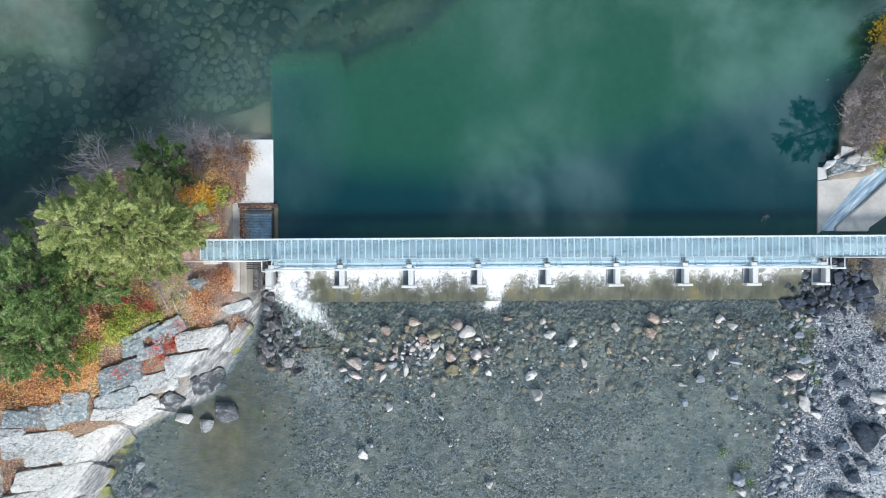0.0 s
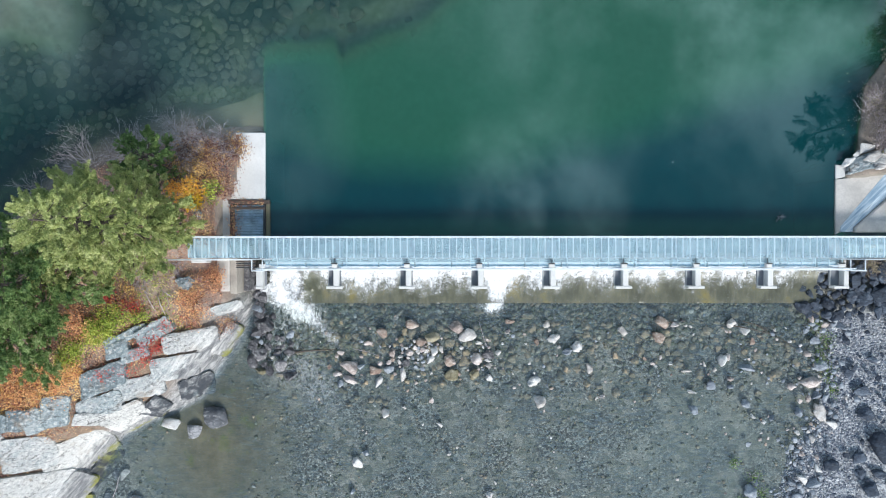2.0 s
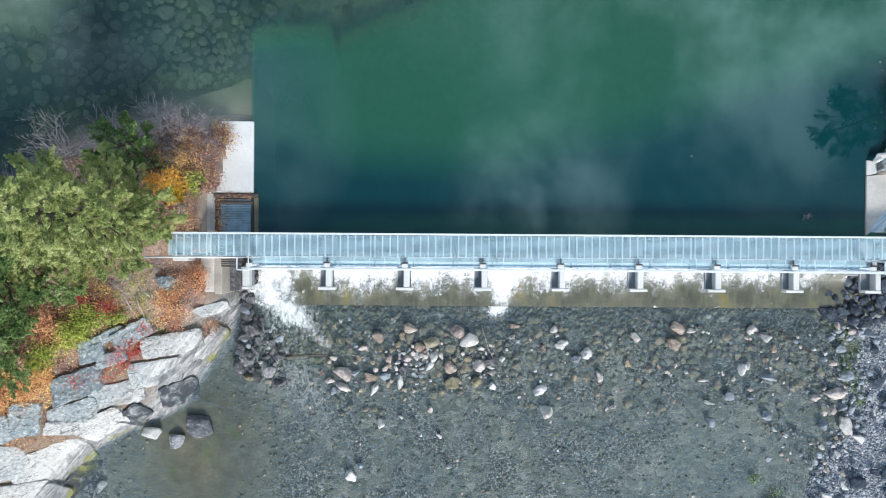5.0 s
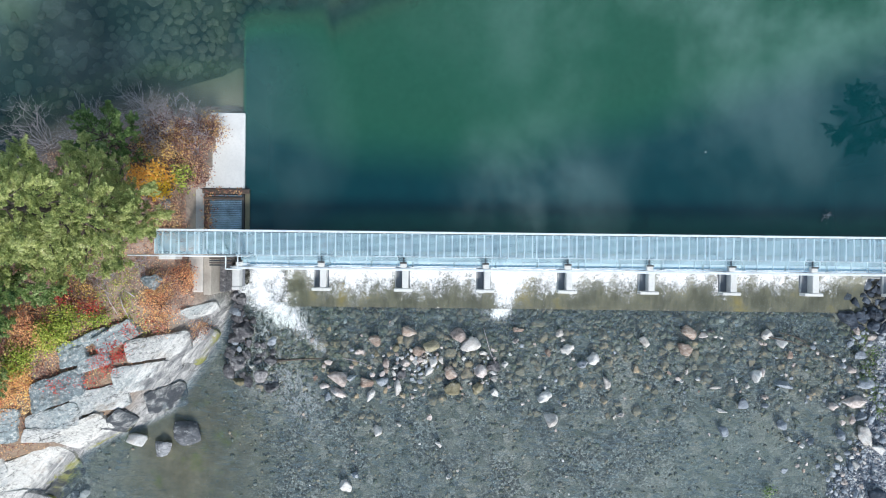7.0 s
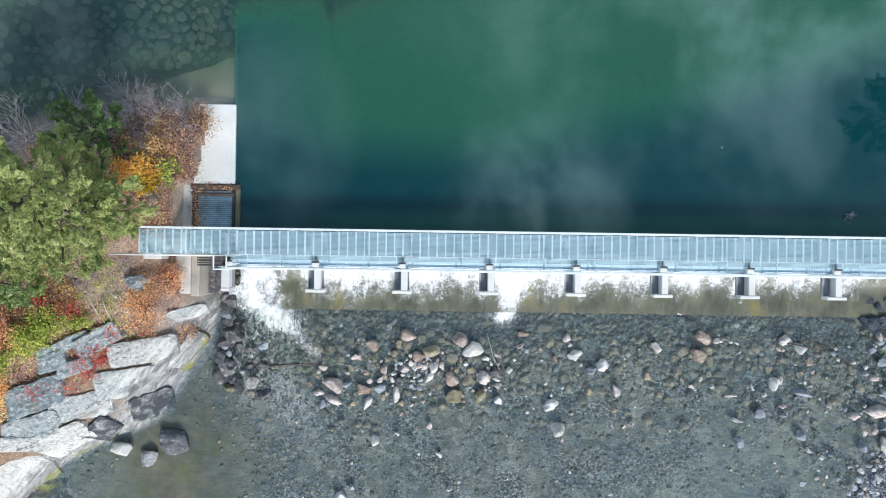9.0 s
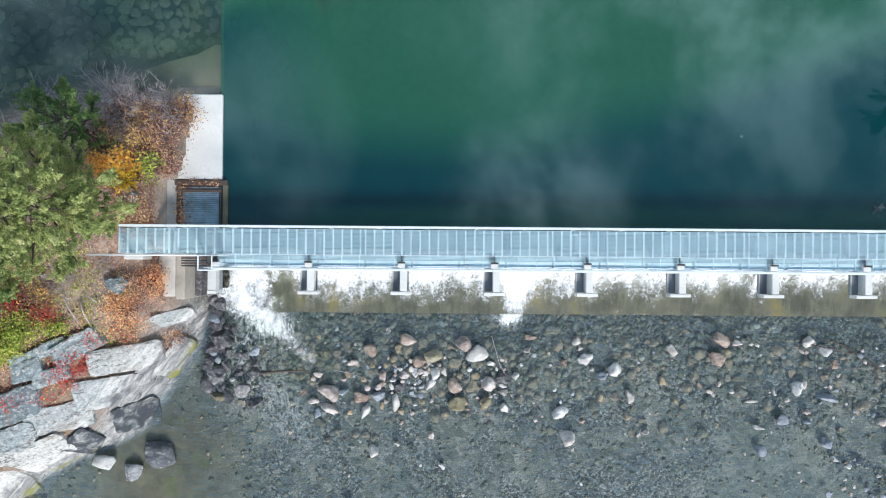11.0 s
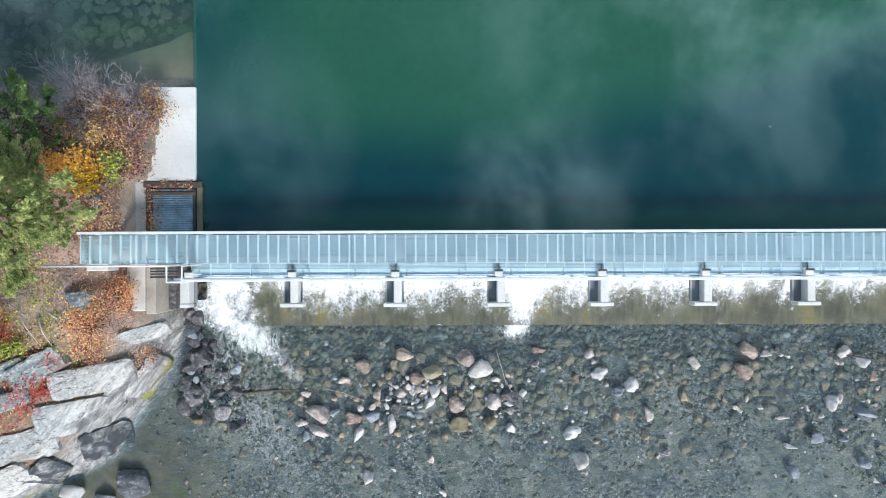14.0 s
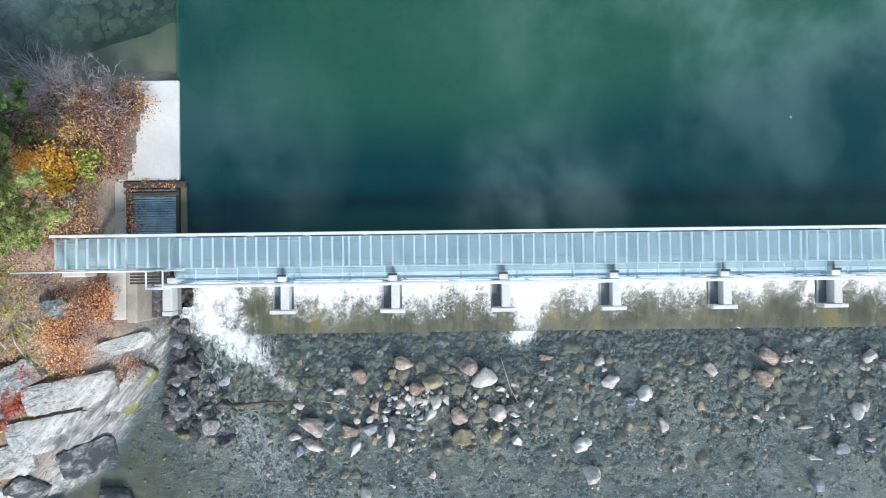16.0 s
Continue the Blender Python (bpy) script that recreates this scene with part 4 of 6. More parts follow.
part("pad", prism([(15.86, 1.36), (15.86, 3.84), (16.69, 3.93), (18.07, 4.08), (16.08, 1.74), (16.06, 1.50)], -1.2, 1.95), M_STAINED, east)
part("pad_lip", prism([(15.87, 3.86), (16.3, 3.95), (16.35, 4.45), (15.87, 4.5)], -1.2, 1.93), M_CONCRETE, east)
part("channel_floor", prism([(16.10, 1.50), (16.10, 1.74), (18.08, 4.08), (20.45, 6.33), (21.25, 5.80), (16.69, 1.68), (16.67, 1.50)], -1.2, 1.905), M_CHANNEL, east, "blue-grey channel floor")
part("slanting_wall", prism([(16.69, 1.47), (16.71, 1.68), (21.26, 5.79), (22.57, 4.60), (18.23, 1.64), (18.18, 1.46)], -1.2, 2.04, 0.04), M_STAINED, east)
part("bank_seat", box(15.9, -0.35, -0.5, 16.6, 1.3, 1.6, 0.03), M_CONCRETE, east)

# ---- rocks ----
rng = np.random.default_rng(11)


def round_rock(seed, mat, detail=3, squash=0.62, rough=0.20):
    bm = bmesh.new()
    bmesh.ops.create_icosphere(bm, subdivisions=detail, radius=0.5)
    off = Vector((seed * 7.3, seed * 3.1, seed * 5.7))
    for v in bm.verts:
        n = v.co.normalized()
        k = 1 + rough * 1.6 * noise.noise(n * 1.2 + off) + rough * 0.7 * noise.noise(n * 2.9 + off) + 0.03 * noise.noise(n * 9 + off)
        v.co = n * 0.5 * k
        for c in range(3):                                   # a few worn flats
            d = Vector((math.sin(seed * 2.1 + c * 2.2), math.cos(seed * 1.3 + c * 1.7), 0.55 * math.sin(seed + c))).normalized()
            over = v.co.dot(d) - 0.38
            if over > 0:
                v.co -= d * over * 0.8
        v.co.z *= squash
    me = bpy.data.meshes.new("rock")
    bm.to_mesh(me)
    bm.free()
    me.shade_smooth()
    me.materials.append(mat)
    return me


def broken_rock(seed, mat, squash=0.7, points=13, bevel=0.035):
    r = random.Random(seed)
    bm = bmesh.new()
    for _ in range(points):
        v = Vector((r.gauss(0, 1), r.gauss(0, 1), r.gauss(0, 1))).normalized()
        bm.verts.new((0.55 * v.x * r.uniform(0.8, 1), 0.5 * v.y * r.uniform(0.8, 1), 0.5 * v.z * squash))
    bmesh.ops.convex_hull(bm, input=bm.verts)
    bmesh.ops.delete(bm, geom=[v for v in bm.verts if not v.link_faces], context="VERTS")
    bmesh.ops.bevel(bm, geom=list(bm.edges), offset=bevel, segments=2, affect="EDGES", profile=0.6)
    bmesh.ops.triangulate(bm, faces=bm.faces)
    bmesh.ops.subdivide_edges(bm, edges=[e for e in bm.edges if e.calc_length() > 0.18], cuts=2, use_grid_fill=True)
    off = Vector((seed * 3.3, seed * 1.9, seed))
    for v in bm.verts:
        v.co += v.co.normalized() * (0.06 * noise.noise(v.co * 4 + off) + 0.035 * noise.noise(v.co * 11 + off))
    me = bpy.data.meshes.new("rock")
    bm.to_mesh(me)
    bm.free()
    me.materials.append(mat)
    return me


def true_size(me, squash=0.7):
    """Scale a rock to one metre by one metre, squash high, about its centre."""
    v = np.empty(len(me.vertices) * 3)
    me.vertices.foreach_get("co", v)
    v = v.reshape(-1, 3)
    v = (v - (v.max(0) + v.min(0)) / 2) / (v.max(0) - v.min(0)) * np.array([1, 1, squash])
    me.vertices.foreach_set("co", v.ravel())
    me.update()
    return me


def cobble(seed, mat):
    """A water-worn block: flattish faces, rounded edges."""
    r = random.Random(seed)
    bm = bmesh.new()
    for _ in range(12):
        v = Vector((r.gauss(0, 1), r.gauss(0, 1), r.gauss(0, 1))).normalized()
        bm.verts.new((0.5 * v.x, 0.5 * v.y, 0.4 * v.z))
    bmesh.ops.convex_hull(bm, input=bm.verts)
    bmesh.ops.delete(bm, geom=[v for v in bm.verts if not v.link_faces], context="VERTS")
    bmesh.ops.triangulate(bm, faces=bm.faces)
    bmesh.ops.subdivide_edges(bm, edges=list(bm.edges), cuts=3, use_grid_fill=True)
    bmesh.ops.smooth_vert(bm, verts=bm.verts, factor=0.5, use_axis_x=True, use_axis_y=True, use_axis_z=True)
    off = Vector((seed * 3.3, seed * 1.9, seed))
    for v in bm.verts:
        v.co += v.co.normalized() * (0.05 * noise.noise(v.co * 4 + off) + 0.022 * noise.noise(v.co * 12 + off))
    me = bpy.data.meshes.new("rock")
    bm.to_mesh(me)
    bm.free()
    me.materials.append(mat)
    me.shade_smooth()
    return true_size(me)


def family(seed, mat, worn=4, round_ones=3, sharp=2):
    return ([cobble(seed + k, mat) for k in range(worn)] + [true_size(round_rock(seed + 20 + k, mat, 3, 0.7, 0.28)) for k in range(round_ones)]
            + [true_size(broken_rock(seed + 40 + k, mat)) for k in range(sharp)])


M_MAUVE = rock("mauve_boulder", [(0.0, (0.24, 0.19, 0.17)), (0.4, (0.50, 0.42, 0.38)), (0.7, (0.68, 0.60, 0.56)), (1.0, (0.82, 0.77, 0.74))], 0, 2.0, 0.8)
M_BROWN = rock("brown_boulder", [(0.0, (0.12, 0.08, 0.065)), (0.35, (0.27, 0.19, 0.15)), (0.65, (0.45, 0.355, 0.29)), (1.0, (0.74, 0.66, 0.60))], 0, 2.0, 0.8)
M_OLIVE = rock("olive_boulder", [(0.0, (0.14, 0.12, 0.07)), (0.4, (0.27, 0.24, 0.15)), (0.7, (0.38, 0.34, 0.24)), (1.0, (0.52, 0.48, 0.38))], 0, 2.0, 0.35)
M_GREYSTONE = rock("blue_grey_stone", [(0.0, (0.14, 0.16, 0.19)), (0.4, (0.27, 0.30, 0.34)), (0.7, (0.40, 0.43, 0.47)), (1.0, (0.56, 0.58, 0.60))], 0, 2.0, 0.5)
M_SHORE = rock("shore_rock", [(0.0, (0.06, 0.065, 0.075)), (0.5, (0.16, 0.165, 0.18)), (1.0, (0.46, 0.46, 0.47))], 0, 1.8, 1.0, 0.95)
PALE, MAUVE, BROWN, OLIVES = family(31, M_BOULDER), family(131, M_MAUVE), family(231, M_BROWN), family(331, M_OLIVE, 4, 4, 0)
GREY, DARK, WET = family(431, M_GREYSTONE, 3, 2, 4), family(531, M_RIPRAP, 4, 1, 5), family(631, M_WETROCK, 2, 0, 7)
DARKROUND = [cobble(k + 213, M_SHORE) for k in range(3)]
M_POOLROCK = rock("drowned_pool_rock", [(0.0, (0.12, 0.115, 0.095)), (0.4, (0.19, 0.18, 0.15)), (0.7, (0.26, 0.235, 0.20)), (1.0, (0.36, 0.33, 0.29))], 0, 1.2, 0.3, 0.15)
POOLROCK = [true_size(round_rock(k + 251, M_POOLROCK, 3, 0.6, 0.34), 0.5) for k in range(5)] + [true_size(cobble(k + 271, M_POOLROCK), 0.5) for k in range(5)]
SUNK = [true_size(round_rock(k + 151, M_SUNK, 3, 0.6, 0.34)) for k in range(6)] + [cobble(k + 171, M_SUNK) for k in range(4)]
BROKEN = [broken_rock(k + 31, M_BOULDER) for k in range(8)]


def set_rock(name, me, x, y, a, b, turn, label, category="rock", group="", lift=0.0, tall=1.0, tilt=0.0):
    ob = new(name, me)
    h = min(a, b)
    z = float(lie(x, y))
    ob.location = (x, y, z + lift + 0.18 * h * tall)
    ob.rotation_euler = (tilt, tilt * 0.7, turn)
    ob.scale = (a, b, h * tall)
    return tagged(ob, label, category, group)


# stones that stand out singly: x, y, length, width, turn, tone
HEAP = [(-0.48, -3.38, 0.89, 0.63, 5, "pale"), (-1.02, -2.99, 0.74, 0.52, -30, "mauve"), (-3.13, -2.87, 0.63, 0.44, 5, "brown"), (-3.17, -3.37, 0.48, 0.59, 0, "drowned"),
        (-2.56, -3.04, 0.37, 0.37, 0, "drowned"), (-2.18, -3.51, 0.67, 0.56, -20, "olive"), (-2.70, -3.71, 0.52, 0.41, 20, "brown"), (-3.69, -3.64, 0.30, 0.33, 0, "olive"),
        (-4.10, -4.28, 0.30, 0.52, 5, "mauve"), (-3.29, -4.23, 0.44, 0.30, -5, "mauve"), (-2.85, -4.22, 0.26, 0.30, 0, "pale"), (-2.13, -4.17, 0.41, 0.44, -20, "pale"),
        (-2.35, -3.78, 0.19, 0.22, 0, "pale"), (-2.28, -4.58, 0.33, 0.48, -30, "pale"), (-2.70, -4.44, 0.22, 0.26, 0, "grey"), (-3.70, -4.43, 0.26, 0.19, 0, "pale"),
        (-3.46, -4.76, 0.48, 0.37, 0, "wet")]
HEAP_SOUTH = [(-3.60, -5.28, 0.37, 0.67, -15, "pale"), (-4.26, -5.08, 0.52, 0.37, 0, "grey"), (-1.32, -4.62, 0.52, 0.56, 0, "brown"), (-1.24, -5.31, 0.67, 0.59, 0, "olive"),
              (-0.64, -4.69, 0.52, 0.56, 0, "drowned"), (-0.05, -4.53, 0.56, 0.52, -20, "mauve"), (0.51, -4.33, 0.59, 0.41, 0, "wet"), (0.50, -4.63, 0.33, 0.19, 0, "pale"),
              (0.54, -4.90, 0.33, 0.30, 0, "pale"), (-0.17, -5.32, 0.48, 0.56, -15, "olive"), (0.58, -5.47, 0.37, 0.37, 0, "pale"), (0.99, -4.25, 0.30, 0.26, 0, "pale"),
              (0.07, -3.78, 0.37, 0.19, 0, "pale"), (-0.78, -3.99, 0.22, 0.22, 0, "pale"), (-1.33, -3.80, 0.48, 0.41, 0, "drowned"), (-2.83, -5.36, 0.19, 0.15, 0, "pale")]
MIDDLE = [(-2.22, -5.22, 0.15, 0.15, 0, "pale"), (-0.91, -5.24, 0.26, 0.26, 0, "brown"), (1.55, -2.76, 0.48, 0.22, 0, "brown"), (1.41, -3.24, 0.30, 0.22, 0, "mauve"),
          (1.65, -4.16, 0.30, 0.30, 0, "drowned"), (2.63, -3.07, 0.41, 0.48, -30, "drowned"), (2.80, -3.76, 0.26, 0.33, 0, "brown"), (2.44, -2.48, 0.63, 0.37, 0, "drowned"),
          (2.70, -5.61, 0.67, 0.41, 20, "pale"), (2.93, -6.59, 0.63, 0.59, -20, "pale"), (3.32, -2.88, 0.37, 0.37, 0, "pale"), (3.66, -3.58, 0.63, 0.41, 10, "pale"),
          (4.78, -3.96, 0.52, 0.52, 0, "pale"), (4.31, -4.22, 0.48, 0.33, 20, "grey"), (5.31, -5.00, 0.44, 0.41, -30, "pale"), (6.97, -3.22, 0.44, 0.48, 0, "pale")]
EAST_SHALLOWS = [(8.09, -3.40, 0.41, 0.41, 0, "drowned"), (8.64, -3.51, 0.63, 0.48, -25, "brown"), (8.84, -2.78, 0.63, 0.48, -20, "brown"), (9.46, -2.92, 0.41, 0.26, 0, "mauve"),
                 (9.73, -2.61, 0.33, 0.30, 0, "wet"), (9.98, -2.94, 0.19, 0.15, 0, "pale"), (10.22, -3.00, 0.19, 0.15, 0, "pale"), (11.77, -4.64, 0.48, 0.56, -15, "pale"),
                 (12.05, -4.48, 0.22, 0.37, 0, "mauve"), (11.19, -5.81, 0.48, 0.48, 0, "grey"), (9.72, -4.85, 0.44, 0.37, 0, "drowned"), (9.28, -4.77, 0.22, 0.19, 0, "pale"),
                 (10.04, -5.13, 0.56, 0.15, 0, "pale"), (10.88, -4.79, 0.15, 0.26, 0, "pale"), (11.39, -5.06, 0.22, 0.22, 0, "pale"), (12.16, -5.52, 0.30, 0.22, 0, "mauve")]
SCATTERED = [(12.17, -5.89, 0.33, 0.19, 0, "grey"), (10.28, -6.12, 0.48, 0.19, 0, "pale"), (10.36, -7.02, 0.37, 0.41, 0, "grey"), (5.95, -6.35, 0.33, 0.19, 0, "mauve"),
             (3.91, -3.97, 0.19, 0.15, 0, "pale"), (8.54, -4.89, 0.19, 0.15, 0, "pale"), (7.46, -5.34, 0.30, 0.30, 0, "drowned"), (-4.45, -7.17, 0.41, 0.44, -20, "pale"),
             (-3.53, -6.89, 0.22, 0.15, 0, "pale"), (-6.90, -3.51, 0.59, 0.48, 0, "drowned"), (-8.81, -6.39, 0.30, 0.26, 0, "drowned"), (-9.82, -3.07, 0.26, 0.22, 0, "drowned"),
             (-5.82, -6.46, 0.26, 0.22, 0, "drowned"), (-5.13, -6.56, 0.30, 0.26, 0, "drowned"), (-6.23, -6.79, 0.30, 0.19, 0, "drowned")]
BELOW_CHUTE = [(-6.18, -4.91, 0.85, 0.63, -25, "mauve"), (-6.15, -5.54, 0.74, 0.30, -25, "mauve"), (-4.89, -5.10, 0.56, 0.44, 0, "brown"), (-4.75, -5.65, 0.33, 0.59, -20, "pale"),
               (-5.21, -3.84, 0.41, 0.33, -35, "mauve"), (-4.61, -3.30, 0.52, 0.48, 0, "brown"), (-5.58, -4.43, 0.22, 0.19, 0, "mauve"), (-5.59, -4.96, 0.37, 0.30, 0, "grey"),
               (-6.59, -5.72, 0.30, 0.37, 0, "grey"), (-6.47, -6.12, 0.37, 0.33, 0, "drowned"), (-6.74, -5.26, 0.44, 0.26, 0, "mauve"), (-10.39, -5.16, 0.59, 0.37, -25, "olive"),
               (-9.04, -5.32, 0.74, 0.48, 0, "wet"), (-9.59, -4.21, 0.37, 0.44, 0, "wet"), (-9.87, -4.48, 0.26, 0.19, 0, "pale")]
LOWER_RIVER = [(-5.76, -9.52, 0.51, 0.56, 0, "pale"), (-5.39, -9.10, 0.34, 0.28, 0, "grey"), (-6.02, -10.94, 0.28, 0.28, 0, "grey"), (-1.37, -9.10, 0.23, 0.23, 0, "pale"),
               (-1.82, -7.73, 0.28, 0.23, 0, "pale"), (0.57, -11.13, 0.39, 0.34, 0, "pale"), (12.26, -2.84, 0.62, 0.45, 0, "pale"), (12.80, -3.19, 0.45, 0.45, 0, "pale"),
               (12.96, -4.97, 0.73, 0.34, -20, "grey"), (12.17, -5.53, 0.23, 0.23, 0, "mauve"), (15.00, -3.71, 0.23, 0.17, 0, "pale"), (15.85, -4.31, 0.34, 0.34, 0, "mauve"),
               (15.48, -4.14, 0.28, 0.23, 0, "grey"), (16.16, -3.66, 0.56, 0.39, 0, "grey"), (16.47, -4.85, 0.68, 0.51, 0, "grey")]
EAST_SHORE = [(15.93, -5.67, 1.02, 0.56, -5, "mauve"), (15.09, -5.89, 0.45, 0.34, 0, "mauve"), (16.27, -6.27, 0.39, 0.45, 0, "grey"), (16.42, -7.12, 0.56, 0.90, 30, "pale"),
              (12.88, -6.70, 0.45, 0.39, 0, "grey"), (14.15, -7.45, 0.34, 0.34, 0, "grey"), (13.72, -7.61, 0.23, 0.23, 0, "pale"), (13.21, -7.30, 0.23, 0.23, 0, "pale"),
              (15.42, -7.09, 0.39, 0.45, 0, "grey"), (15.37, -8.11, 0.28, 0.28, 0, "pale"), (15.85, -8.45, 0.23, 0.39, 0, "grey"), (16.05, -8.40, 0.28, 0.34, 0, "pale"),
              (16.90, -7.69, 0.56, 0.39, 0, "pale"), (16.27, -9.76, 0.34, 0.39, 0, "pale"), (15.51, -10.32, 0.45, 0.45, 0, "pale")]
SOUTH_SHORE = [(16.10, -10.48, 0.62, 0.50, 0, "grey"), (16.02, -11.25, 0.39, 0.45, 0, "pale"), (14.75, -11.49, 0.45, 0.50, 0, "grey"), (15.31, -11.16, 0.50, 0.39, 0, "grey"),
               (13.11, -10.91, 0.67, 0.62, 0, "grey"), (13.34, -10.52, 0.34, 0.39, 0, "grey"), (13.23, -11.54, 0.56, 0.45, 0, "pale"), (17.43, -2.99, 0.50, 0.39, 0, "grey"),
               (16.64, -2.93, 0.39, 0.34, 0, "mauve"), (18.22, -9.91, 0.56, 0.67, 0, "dark"), (19.12, -8.64, 1.12, 1.40, 0, "dark"), (18.05, -11.60, 1.51, 0.84, 0, "dark"),
               (18.55, -7.23, 0.84, 0.84, 0, "dark"), (18.27, -6.04, 0.84, 0.56, 0, "dark"), (16.86, -9.61, 0.67, 0.56, 0, "dark")]
BANK = [(18.13, -9.20, 0.67, 0.50, 0, "dark"), (18.55, -10.61, 0.67, 0.62, 0, "dark"), (18.98, -9.91, 0.67, 0.39, 0, "dark"), (19.96, -6.81, 1.12, 0.56, 0, "pale"),
        (20.02, -7.38, 0.56, 0.39, 0, "pale"), (19.77, -8.36, 0.84, 0.67, 0, "dark"), (19.68, -10.34, 0.67, 0.39, 0, "grey"), (19.12, -1.32, 1.23, 0.84, 10, "dark"),
        (19.26, -2.02, 0.73, 0.73, 0, "dark"), (18.05, -1.37, 0.78, 0.56, 0, "dark"), (18.36, -1.65, 0.84, 0.78, 0, "dark"), (16.73, -1.87, 0.62, 0.56, 0, "dark"),
        (16.17, -0.88, 0.67, 0.45, 0, "dark"), (17.99, -0.61, 0.84, 0.50, 10, "dark"), (18.78, -0.70, 0.45, 0.45, 0, "dark"), (19.40, -0.76, 0.62, 0.39, 0, "dark")]
SHORE_AT = [(-12.53, -7.35, 1.18, 1.07), (-13.64, -7.97, 0.90, 0.79), (-16.99, -10.16, 0.62, 0.51), (-17.48, -10.15, 0.39, 0.45), (-16.53, -11.44, 0.85, 0.68), (-17.94, -11.29, 0.56, 0.39)]
TONES = {
    "pale": (PALE, "boulder", "pale grey boulder rising from the shallow river", "river boulders"),
    "mauve": (MAUVE, "boulder", "pinkish-grey worn boulder in the shallow river", "river boulders"),
    "brown": (BROWN, "boulder", "reddish-brown worn boulder in the shallow river", "river boulders"),
    "olive": (OLIVES, "boulder", "olive-brown algae-stained boulder in the river", "river boulders"),
    "drowned": (SUNK, "drowned_stone", "brown rounded stone just under the river surface", "drowned river stones"),
    "grey": (GREY, "stone", "blue-grey angular stone at the water's edge", "river stones"),
    "wet": (WET, "stone", "dark wet angular stone in the shallow river", "river stones"),
    "dark": (DARK, "boulder", "dark bluish-grey boulder on the gravel bank", "bank boulders")}
spots = [(x, y, a) for x, y, a, b in SHORE_AT] + [(-14.68, -7.62, 0.8)]


def river_stone(k, x, y, a, b, turn, tone):
    """A stone in the river or bank, shaped to fit the camera's view from above, its top just clear of the water unless
    drowned.
    """
    meshes, name, label, group = TONES[tone]
    bed = float(lie(x, y))
    h = min(a, b)
    top = max(bed, -0.05) + 0.10 + 0.40 * h
    if tone == "drowned":
        top = -0.01
    tall = max(min(top - bed + 0.08, 1.5 * h), 0.5 * h)
    ob = new(name, meshes[(k * 7 + int(abs(x) * 10)) % (len(meshes) if h < 0.4 else 6)])
    ob.location = (x, y, top - tall / 2)
    ob.rotation_euler = (0.06 * math.sin(k), 0.06 * math.cos(k * 2.1), radians(turn) + (math.pi if k % 2 else 0))
    ob.scale = (a * 1.06, b * 1.06, tall / 0.7)
    spots.append((x, y, max(a, b)))
    return tagged(ob, label, "boulder" if name == "boulder" else "stone", group)


for rows in (HEAP, HEAP_SOUTH, MIDDLE, EAST_SHALLOWS, SCATTERED, BELOW_CHUTE, LOWER_RIVER, EAST_SHORE, SOUTH_SHORE, BANK):
    for k, row in enumerate(rows):
        river_stone(k, *row)
for k, (x, y, a, b) in enumerate(SHORE_AT):
    set_rock("boulder", DARKROUND[k % 3] if k != 2 else PALE[1], x, y, a, b, 0.8 * k, "dark weathered boulder beside the rock ledge", "boulder", "shore boulders", 0.02, 0.62)
set_rock("boulder", PALE[0], -14.68, -7.62, 0.88, 0.76, 0.6, "pale angular boulder beside the rock ledge", "boulder", "shore boulders", 0.1, 0.9)


def scatter(count, draw, meshes, sizes, name, label, group, lift=0.0, tall=0.85, taken=None, low=None):
    taken = taken if taken is not None else []
    made = tries = 0
    while made < count and tries < count * 12:
        tries += 1
        x, y = draw()
        s = sizes[0] * (sizes[1] / sizes[0]) ** rng.random()
        if low is not None and float(lie(x, y)) > low:
            continue
        if any((x - p) ** 2 + (y - q) ** 2 < (0.40 * (s + r)) ** 2 for p, q, r in taken):
            continue
        taken.append((x, y, s))
        set_rock(name, meshes[rng.integers(len(meshes))], x, y, s * rng.uniform(0.85, 1.3), s * rng.uniform(0.75, 1.0), rng.uniform(0, 6.3), label, "stone", group, lift, tall * rng.uniform(0.8, 1.2), rng.normal(0, 0.15))
        made += 1
    return taken


SMALL = PALE + MAUVE + MAUVE + BROWN + GREY
# the heap of broken stones below the middle of the weir
scatter(30, lambda: (rng.normal(-2.7, 0.6), rng.normal(-4.2, 0.35)), PALE + MAUVE + GREY, (0.12, 0.30), "stone", "small broken stone in the heap below the weir", "heap stones", 0.20, 0.9, spots)
scatter(16, lambda: (rng.normal(0.4, 0.5), rng.normal(-4.6, 0.4)), SMALL, (0.10, 0.22), "stone", "small broken stone in the heap below the weir", "heap stones", 0.20, 0.9, spots)
scatter(34, lambda: (rng.normal(-4.4, 1.6), rng.normal(-4.6, 0.7)), SMALL + SUNK, (0.12, 0.34), "stone", "small river stone among the boulders", "river stones", 0.20, 0.9, spots)
scatter(70, lambda: (rng.normal(-2.6, 2.4), rng.normal(-4.2, 0.9)), SUNK, (0.22, 0.48), "drowned_stone", "brown rounded stone just under the river surface", "drowned river stones", 0.0, 0.9, spots)
scatter(80, lambda: (rng.uniform(1.0, 15.8), rng.uniform(-6.5, -2.2)), SUNK, (0.2, 0.5), "drowned_stone", "brown rounded stone just under the river surface", "drowned river stones", 0.0, 0.9, spots)
scatter(46, lambda: (rng.uniform(1.5, 15.5), rng.uniform(-6.5, -2.4)), SMALL + GREY, (0.10, 0.22), "stone", "scattered river stone breaking the surface", "river stones", 0.20, 0.9, spots)
